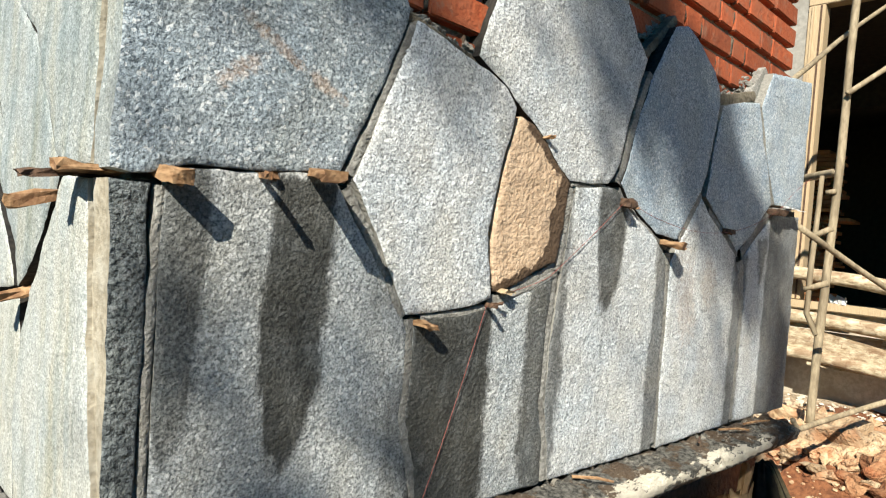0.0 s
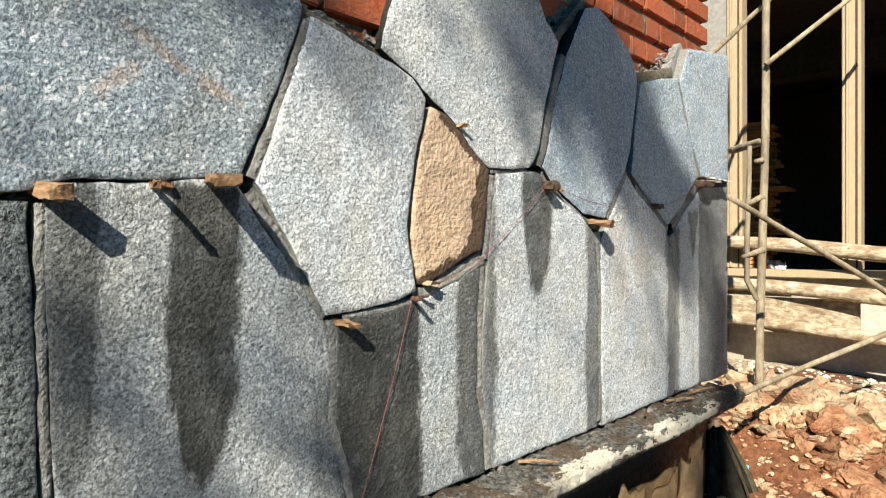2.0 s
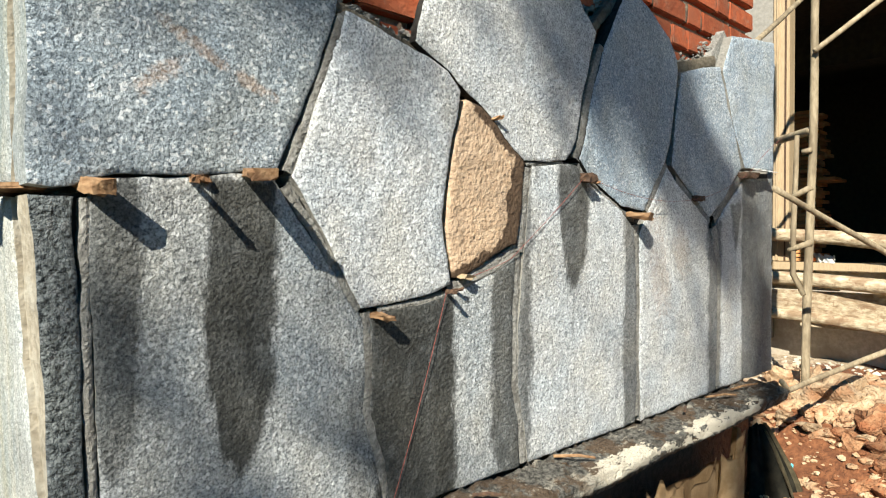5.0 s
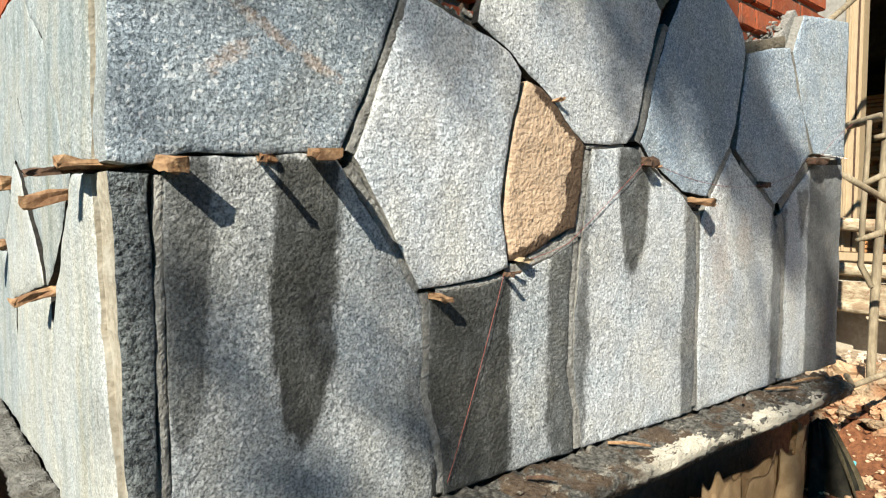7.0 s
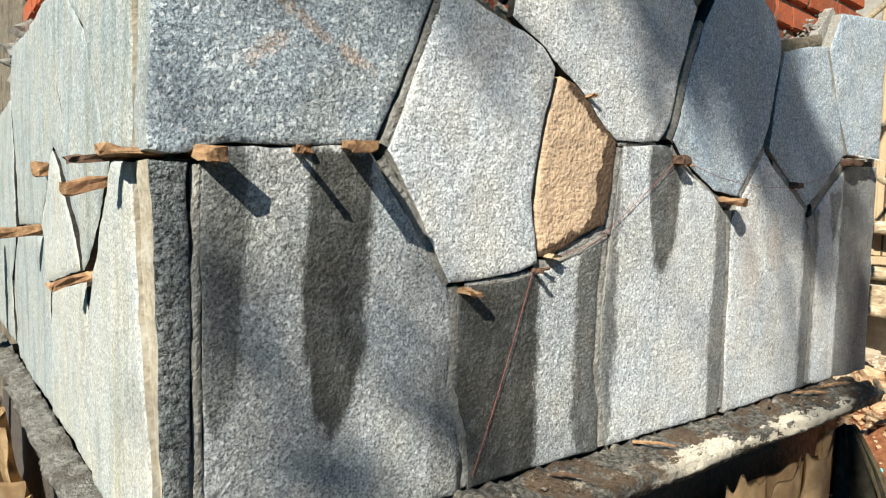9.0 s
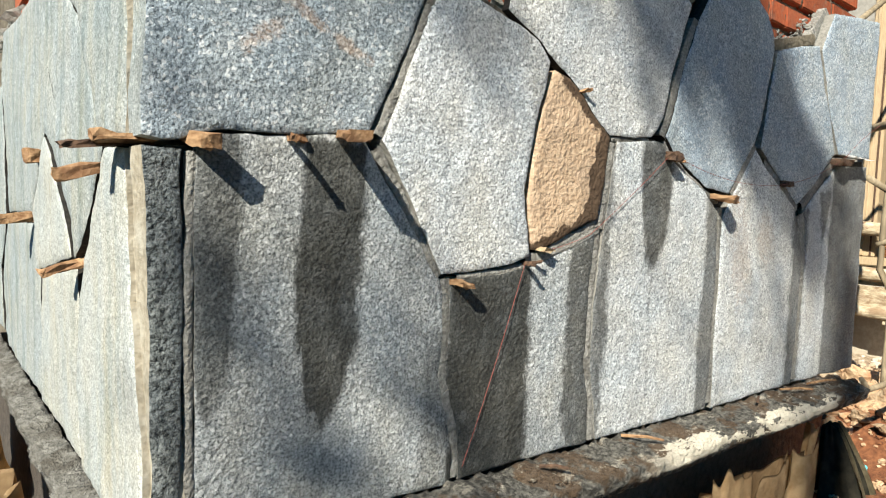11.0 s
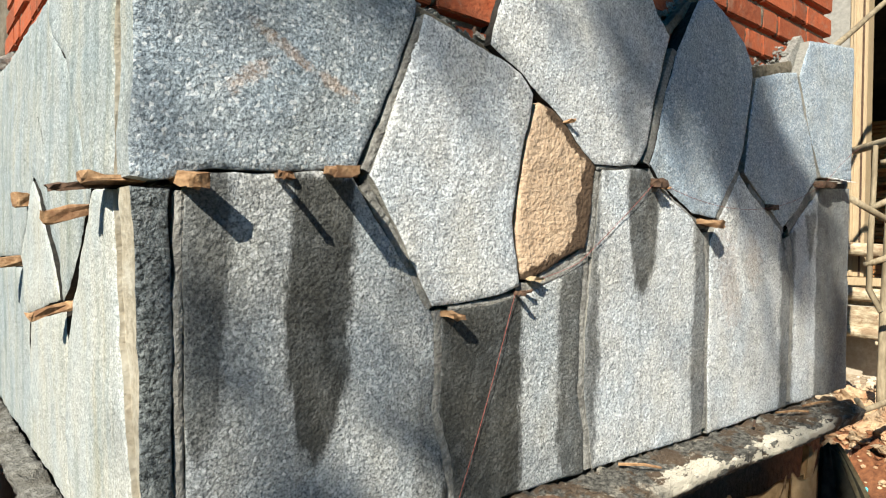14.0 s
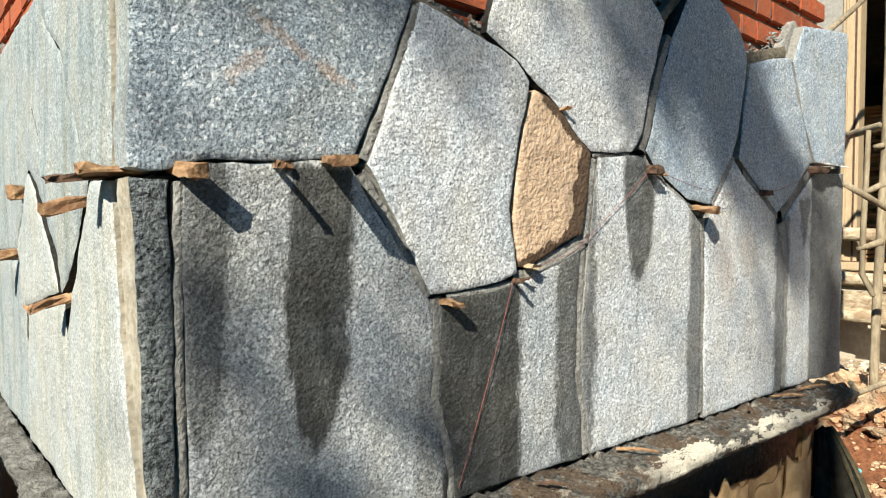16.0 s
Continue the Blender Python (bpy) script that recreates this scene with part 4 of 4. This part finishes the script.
lit_flap = [[bm.verts.new((2.55 + (v.x - 2.55) * 1.05 + 0.012, 0.0 + v.y * 1.05 - 0.006, v.z + 0.004)) for v in row] for row in centres]
for a, c in zip(lit_flap, lit_flap[1:]):
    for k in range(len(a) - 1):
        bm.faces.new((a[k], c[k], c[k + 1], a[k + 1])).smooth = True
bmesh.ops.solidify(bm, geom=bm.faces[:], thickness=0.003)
part("lit_flap", bm, OLIVE, sheet, "olive-brown cloth flap")

# ---- ground ----
def height(x, y):
    h = -0.10 + 0.17 * max(0.0, min(1.0, (x - 2.9) / 1.1)) * max(0.0, min(1.0, (y + 1.6) / 1.2))
    h += 0.19 * max(0.0, min(1.0, (x - 2.75) / 0.3, (3.9 - x) / 0.6)) * max(0.0, min(1.0, (y + 0.75) / 0.5))
    k = max(0.0, 1 - max(abs(x - 2), abs(y)) / 9)
    return h + k * (0.05 * noise.noise(Vector((x * 1.3, y * 1.3, 0))) + 0.025 * noise.noise(Vector((x * 5, y * 5, 2))) + 0.012 * noise.noise(Vector((x * 17, y * 17, 5))))


xs = sorted(set([-400, -120, -40, -15, -8, -5, -3.5, -2.5] + [round(-2 + 0.05 * i, 3) for i in range(140)] + [5.6, 6.5, 8, 11, 16, 40, 120, 400]))
ys = sorted(set([-400, -120, -40, -15, -8, -5, -3.5] + [round(-2.5 + 0.05 * i, 3) for i in range(110)] + [3.5, 4.5, 6, 9, 15, 40, 120, 400]))
bm = bmesh.new()
grid = [[bm.verts.new((x, y, height(x, y))) for y in ys] for x in xs]
for i in range(len(xs) - 1):
    for j in range(len(ys) - 1):
        bm.faces.new((grid[i][j], grid[i + 1][j], grid[i + 1][j + 1], grid[i][j + 1])).smooth = True
ground = tagged(part("ground", bm, SOIL), "bare red-brown earth strewn with rubble", "ground", kind="structure")

rng = random.Random(3)
for k in range(290):
    x, y = rng.uniform(2.5, 4.4), rng.uniform(-1.3, 0.40)
    if k % 4 == 0:
        x, y = rng.uniform(2.95, 3.8), rng.uniform(-0.45, 0.2)
    elif k % 4 == 1:
        x, y = rng.uniform(2.72, 3.3), rng.uniform(-1.1, -0.2)
    if k > 265:
        x, y = rng.uniform(-0.5, 0.02), rng.uniform(1.2, 3.6)
    elif (x < 2.85 and y > -0.14) or (x < 2.9 and k % 4 != 1):
        continue
    s = rng.uniform(0.03, 0.085) * (1.8 if k % 5 == 0 else 1.0)
    bm = bmesh.new()
    flat = rng.uniform(0.3, 0.75)
    lump(bm, (0, 0, 0), (s, s * rng.uniform(0.5, 0.85), s * flat), k, 0.75, 1, rng.uniform(0, 6), 3)
    ob = tagged(part("rubble_stone", bm, ROCK_RED if k % 4 == 1 else ROCK), "broken red-brown stone lying on red earth" if k % 4 == 1 else "broken flat ochre stone lying on the earth", "stone", "rubble stones")
    ob.location = (x, y, height(x, y) + s * flat * 0.25)
    ob.rotation_euler = (rng.uniform(-0.4, 0.4), rng.uniform(-0.4, 0.4), 0)
for name, material, count, area, lab in (("gravel", GRIT, 700, (3.6, 4.75, -0.7, 0.75), "pale gravel and plaster crumbs"), ("stone_chips", ROCK, 2400, (2.4, 4.3, -1.5, 0.4), "ochre stone chips"), ("loose_earth", SOIL, 500, (2.4, 4.0, -1.6, 0.2), "lumps of red earth")):
    bm = bmesh.new()
    for k in range(count):
        x, y = rng.uniform(*area[:2]), rng.uniform(*area[2:])
        s = 0.006 + 0.024 * rng.random() ** 3
        lump(bm, (x, y, height(x, y) + s * 0.3), (s * 1.2, s, s * 0.6), k, 0.3, 1, k, 1)
    tagged(part(name, bm, material), lab, "rubble", kind="stuff")
bm = bmesh.new()
for k in range(260):
    x, y = rng.uniform(-1.2, 0.02), rng.uniform(1.0, 3.8)
    s = 0.01 + 0.04 * rng.random() ** 2
    lump(bm, (x, y, height(x, y) + s * 0.3), (s * 1.2, s, s * 0.7), k, 0.3, 1, k, 1)
tagged(part("stone_chips", bm, ROCK), "ochre stone chips beside the return wall", "rubble", kind="stuff")
bm = bmesh.new()
lump(bm, (2.66, -0.06, 0.0), (0.012, 0.009, 0.016), 4, 0.2)
tagged(part("plastic_scrap", bm, TURQUOISE), "small turquoise plastic scrap on the rubble", "plastic scrap")

# ---- unfinished building beyond: plinth, timber window frames, dark room ----
FX = 4.86
facade = part("facade_wall", box(FX, FX + 0.2, -5.0, 4.0, -0.5, 0.20), CONCRETE)
tagged(facade, "pale concrete wall of an unfinished building", "wall", kind="structure")
for name, b in (("wall_below_window", (FX, FX + 0.2, -1.62, 0.772, 0.2, 0.70)), ("wall_above_window", (FX, FX + 0.2, -1.62, 0.772, 2.93, 3.6)), ("wall_beside_window", (FX - 0.03, FX + 0.2, 0.776, 4.0, 0.2, 3.6)), ("wall_past_window", (FX, FX + 0.2, -5.0, -1.624, 0.2, 3.6))):
    part(name, box(*b), PLASTER if "beside" in name else CONCRETE, facade)
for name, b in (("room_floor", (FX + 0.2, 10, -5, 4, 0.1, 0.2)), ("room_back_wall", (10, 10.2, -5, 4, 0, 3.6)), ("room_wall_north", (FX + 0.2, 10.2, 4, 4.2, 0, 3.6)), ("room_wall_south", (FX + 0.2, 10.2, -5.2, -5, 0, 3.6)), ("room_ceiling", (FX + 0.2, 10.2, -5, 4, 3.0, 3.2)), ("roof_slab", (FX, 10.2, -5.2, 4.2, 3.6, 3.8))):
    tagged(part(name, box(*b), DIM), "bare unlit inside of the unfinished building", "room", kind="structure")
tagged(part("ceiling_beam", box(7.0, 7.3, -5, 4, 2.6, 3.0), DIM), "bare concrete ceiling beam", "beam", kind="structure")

window = thing("window_1", "tall unglazed window with cream timber frame", "window", kind="structure")
for y in (0.715, -0.03, -0.775, -1.56):
    bm = box(FX - 0.05, FX + 0.06, y - 0.055, y + 0.055, 0.76, 2.86, 0.004)
    post = part("window_frame", bm, TIMBER, window)
    part("bead", box(FX - 0.064, FX - 0.05, y + 0.015, y + 0.030, 0.765, 2.855, 0.002), TIMBER, post)
    part("bead", box(FX - 0.06, FX - 0.05, y - 0.036, y - 0.026, 0.765, 2.855, 0.002), DRYWOOD, post)
part("top_rail", box(FX - 0.05, FX + 0.06, -1.61, 0.77, 2.862, 2.93, 0.004), TIMBER, window)
part("window_sill", box(FX - 0.09, FX + 0.08, -1.61, 0.77, 0.70, 0.757, 0.005), TIMBER, window)

rng = random.Random(9)
stack = thing("plank_stack", "stack of reddish sawn planks inside the dark room", "plank stack")
z, k = 0.2, 0
while z < 2.22:
    h = rng.uniform(0.032, 0.053)
    for j in range(2):
        y0 = 1.24 + rng.gauss(0, 0.04) - (0.22 if k == 32 else 0)
        x0 = 7.3 + j * 0.28
        part("plank", box(x0, x0 + rng.uniform(0.16, 0.25), y0, 3.4, z, z + h * 0.8, 0.003), PLANK, stack)
    z += h
    k += 1

# ---- scaffold of raw poles ----
def pole(points, radii, label, seed, material=BAMBOO, wobble=0.02, sides=12, name="scaffold_pole"):
    return tagged(part(name, rod(points, radii, sides, wobble, seed=seed), material, smooth=True), label, "scaffold pole", "raw wood scaffold")


upright = thing("scaffold_ladder", "upright raw pole with forked stick and short rungs", "scaffold", "raw wood scaffold")
part("upright", rod([(3.616, 0.183, 0.093), (3.616, 0.174, 0.627), (3.616, 0.156, 1.363), (3.626, 0.151, 2.099), (3.635, 0.133, 3.111)], [0.022, 0.022, 0.021, 0.020, 0.019], 12, 0.008, seed=2), BAMBOO, upright, smooth=True)
part("forked_stick", rod([(3.598, 0.183, 0.627), (3.598, 0.239, 0.737), (3.607, 0.243, 0.995), (3.616, 0.229, 1.473)], [0.016, 0.016, 0.015, 0.012], 10, 0.004, seed=5), BAMBOO, upright, smooth=True)
for a, b, r in (((3.616, 0.147, 1.496), (3.938, 0.436, 1.501), 0.022), ((3.598, 0.151, 1.197), (3.598, 0.252, 1.142), 0.016), ((3.598, 0.151, 0.903), (3.598, 0.262, 0.857), 0.016), ((3.589, 0.151, 1.39), (3.589, 0.197, 1.381), 0.014)):
    part("rung", rod([a, b], [r, r], 10, 0.004, seed=int(100 * r) + 1, step=0.05), BAMBOO, upright, smooth=True)
pole([(2.62, 0.14, 1.69), (3.95, 0.24, 2.36), (4.75, 0.17, 2.82)], [0.013, 0.0125, 0.012], "greenish slanting brace pole tied to the scaffold", 11, wobble=0.006)
pole([(3.57, 0.137, 1.901), (4.306, -0.331, 2.522)], [0.014, 0.013], "slanting brace pole lashed to the upright", 12, wobble=0.006)
pole([(2.68, 0.026, 1.14), (3.2, -0.169, 0.93), (3.95, -0.513, 0.557)], [0.013, 0.0135, 0.014], "slanting pale brace pole beside the wall end", 13, wobble=0.012)
pole([(2.40, -0.10, 0.385), (2.55, -0.079, 0.321), (3.0, -0.176, 0.372), (3.9, -0.518, 0.571)], [0.010, 0.011, 0.012, 0.014], "low slanting brace pole resting on the ledge", 14, wobble=0.012)
pole([(4.71, 0.902, 0.966), (4.66, -0.19, 0.872), (4.62, -1.004, 0.803)], [0.045, 0.050, 0.051], "thick knotty peeled log across the scaffold", 21, LOG, 0.02, 16, "log")
pole([(4.6, 0.86, 0.665), (4.48, -0.219, 0.619), (4.42, -1.003, 0.583)], [0.042, 0.05, 0.055], "thick peeled log across the scaffold", 22, LOG, 0.02, 16, "log")
pole([(4.6, 0.86, 0.415), (4.48, -0.219, 0.37), (4.42, -1.003, 0.334)], [0.034, 0.040, 0.044], "thinner reddish log low on the scaffold", 23, LOG, 0.02, 16, "log")
for k, (y0, y1, z0, z1, x) in enumerate([(-0.12, 0.70, 0.372, 0.575, 4.575), (-1.2, 0.72, 0.60, 0.625, 4.829), (0.30, 0.74, 0.575, 0.62, 4.66)]):
    tagged(part("scaffold_board", box(x, x + 0.03, y0, y1, z0, z1, 0.003), LOG), "cement-stained plank laid against the plinth", "plank", "scaffold boards")
tagged(part("scaffold_board", box(4.55, 4.7, -0.9, 0.5, 0.34, 0.365, 0.003), LOG), "long thin stained plank resting above the plinth", "plank", "scaffold boards")
for k, (x, y) in enumerate(((4.640, 0.76), (4.585, -0.45), (4.565, -0.80))):
    tagged(part("scaffold_bearer", rod([(x, y, -0.05), (x, y + 0.01, 0.90)], [0.04, 0.038], 10, 0.006, seed=40 + k), DRYWOOD), "dark short post carrying the logs", "scaffold pole", "raw wood scaffold")
scrap("paper_scrap", (4.79, 0.42, 0.785), (0.04, 0.13, 0.01), (0.03, 0.0, 0.05), PAPER, "crumpled white cloth scrap on the sill", "paper scrap", 8, 0.05)

# beyond the return wall
tagged(part("drain_pipe", rod([(-0.075, 1.98, -0.15), (-0.075, 1.98, 0.80)], [0.035, 0.035], 16, 0.0), GREY_POST, smooth=True), "short grey pipe standing by the return wall", "pipe")

# ---- tree beyond the corner that dapples the slabs ----
TX, TY = -4.6, -3.9
tree = thing("tree", "broad-leaved tree standing beyond the corner", "tree", at=(TX, TY, -0.1))
base = Vector((TX, TY, -0.1))
part("trunk", rod([(0, 0, -0.1), (0.05, 0.05, 2.0), (-0.05, 0.1, 4.2), (0.1, 0.1, 6.6)], [0.17, 0.14, 0.11, 0.06], 12, 0.06, seed=3, step=0.3), BARK, tree, smooth=True)
rng = random.Random(77)
bm = bmesh.new()
# clumps hang where the sun's way to the upper slabs crosses the crown: place on the wall (x, z), reach towards the sun, spread, leaves
for k, (x, z, reach, spread, leaves) in enumerate([(1.24, 1.68, 5.2, 0.11, 200), (1.40, 1.54, 5.6, 0.115, 220), (1.60, 1.42, 5.0, 0.115, 220), (1.72, 1.24, 5.3, 0.09, 80), (2.0, 1.08, 5.3, 0.10, 80), (2.2, 0.95, 5.6, 0.10, 60),
                                                   (1.15, 1.70, 5.3, 0.08, 110), (1.10, 1.52, 5.2, 0.11, 24), (1.18, 1.34, 5.5, 0.10, 12), (0.10, 1.47, 5.5, 0.14, 24), (0.28, 1.50, 5.2, 0.14, 28), (0.05, 0.88, 5.2, 0.12, 12), (0.12, 0.66, 5.4, 0.12, 6), (0.60, 1.30, 5.3, 0.08, 12), (0.30, 0.50, 5.1, 0.15, 9), (0.46, 0.45, 5.3, 0.14, 26)]):
    centre = Vector((x, 0, z)) - SUN / -SUN.z * reach - base
    root = Vector((0.0, 0.1, max(3.2, centre.z - 1.6)))
    part("limb", rod([root, root.lerp(centre, 0.5) + Vector((0, 0, 0.25)), centre], [0.012, 0.005, 0.002] if x > 1 else [0.006, 0.003, 0.0015], 7, 0.05, seed=60 + k, step=0.25), BARK, tree, smooth=True)
    for j in range(leaves):
        p = centre + Vector((rng.gauss(0, spread), rng.gauss(0, spread * 0.3), rng.gauss(0, spread)))
        m = Matrix.Translation(p) @ Euler((rng.uniform(-0.9, 0.9), rng.uniform(-0.9, 0.9), rng.uniform(0, 6.3))).to_matrix().to_4x4()
        L, W = rng.uniform(0.07, 0.13), rng.uniform(0.025, 0.045)
        vs = [bm.verts.new(m @ Vector(q)) for q in ((0, 0, 0), (L * 0.4, W, 0.01), (L, 0, -0.01), (L * 0.4, -W, 0.01))]
        bm.faces.new(vs)
part("crown", bm, LEAF, tree)

# ---- bricks, last ----
def brick_mesh(length, seed):
    rng = random.Random(seed)
    bm = box(0, length, 0, 0.10, 0, 0.068, 0.004)
    for v in bm.verts:
        q = v.co * 25 + Vector((seed * 3.1, 0, 0))
        v.co += Vector((noise.noise(q), noise.noise(q + Vector((9, 0, 0))), noise.noise(q + Vector((0, 9, 0))))) * 0.0035
    return mesh_of("brick", bm, BRICK)


STRETCHERS = [brick_mesh(0.222, k) for k in range(5)]
HEADERS = [brick_mesh(0.102, 20 + k) for k in range(5)]
rng = random.Random(15)
PITCH, JOINT = 0.0912, 0.013
bm_joint = bmesh.new()


def courses(parent, plane, u0, u1, low, first, last, face):
    for c in range(first, last):
        z = 1.757 + PITCH * c
        u = u1
        k = c % 2
        while u > u0 + 0.03:
            length = 0.222 if k % 2 == 0 else 0.102
            if c % 2 and u == u1:
                length = 0.222
            length = min(length, u - u0)
            full = length in (0.222, 0.102)
            k += 1
            u -= length
            if full and z > low(u + length / 2):
                ob = new("brick", rng.choice(STRETCHERS if length > 0.2 else HEADERS))
                ob.parent = parent
                jut = rng.uniform(-0.003, 0.003)
                if plane == 0:
                    ob.location = (u, face + jut, z + rng.uniform(-0.002, 0.002))
                else:
                    ob.matrix_basis = pose(face + jut, u + length, z, 0, 0, -90)
                    if rng.random() < 2:
                        ob.location.z += rng.uniform(-0.002, 0.002)
                lump(bm_joint, face_point(plane, u - JOINT / 2, z + 0.037, -face - 0.010), (0.010, 0.010, 0.040) if plane == 0 else (0.010, 0.011, 0.042), int(u * 97 + c), 0.5, 1, 0, 2)
            u -= JOINT


courses(wall_front, 0, 0.10, 2.545, lambda x: 1.28 if x < 1.3 else 1.40, -5, 7, 0.056)
for f in bm_joint.faces:
    f.smooth = True
part("pointing", bm_joint, BRICK_MORTAR, wall_front, "rough mortar between the bricks")
bm_joint = bmesh.new()
courses(wall_side, 1, 0.36, 1.95, lambda y: 1.44 if y > 0.6 else 1.63, -5, 5, 0.056)
part("pointing", bm_joint, BRICK_MORTAR, wall_side)
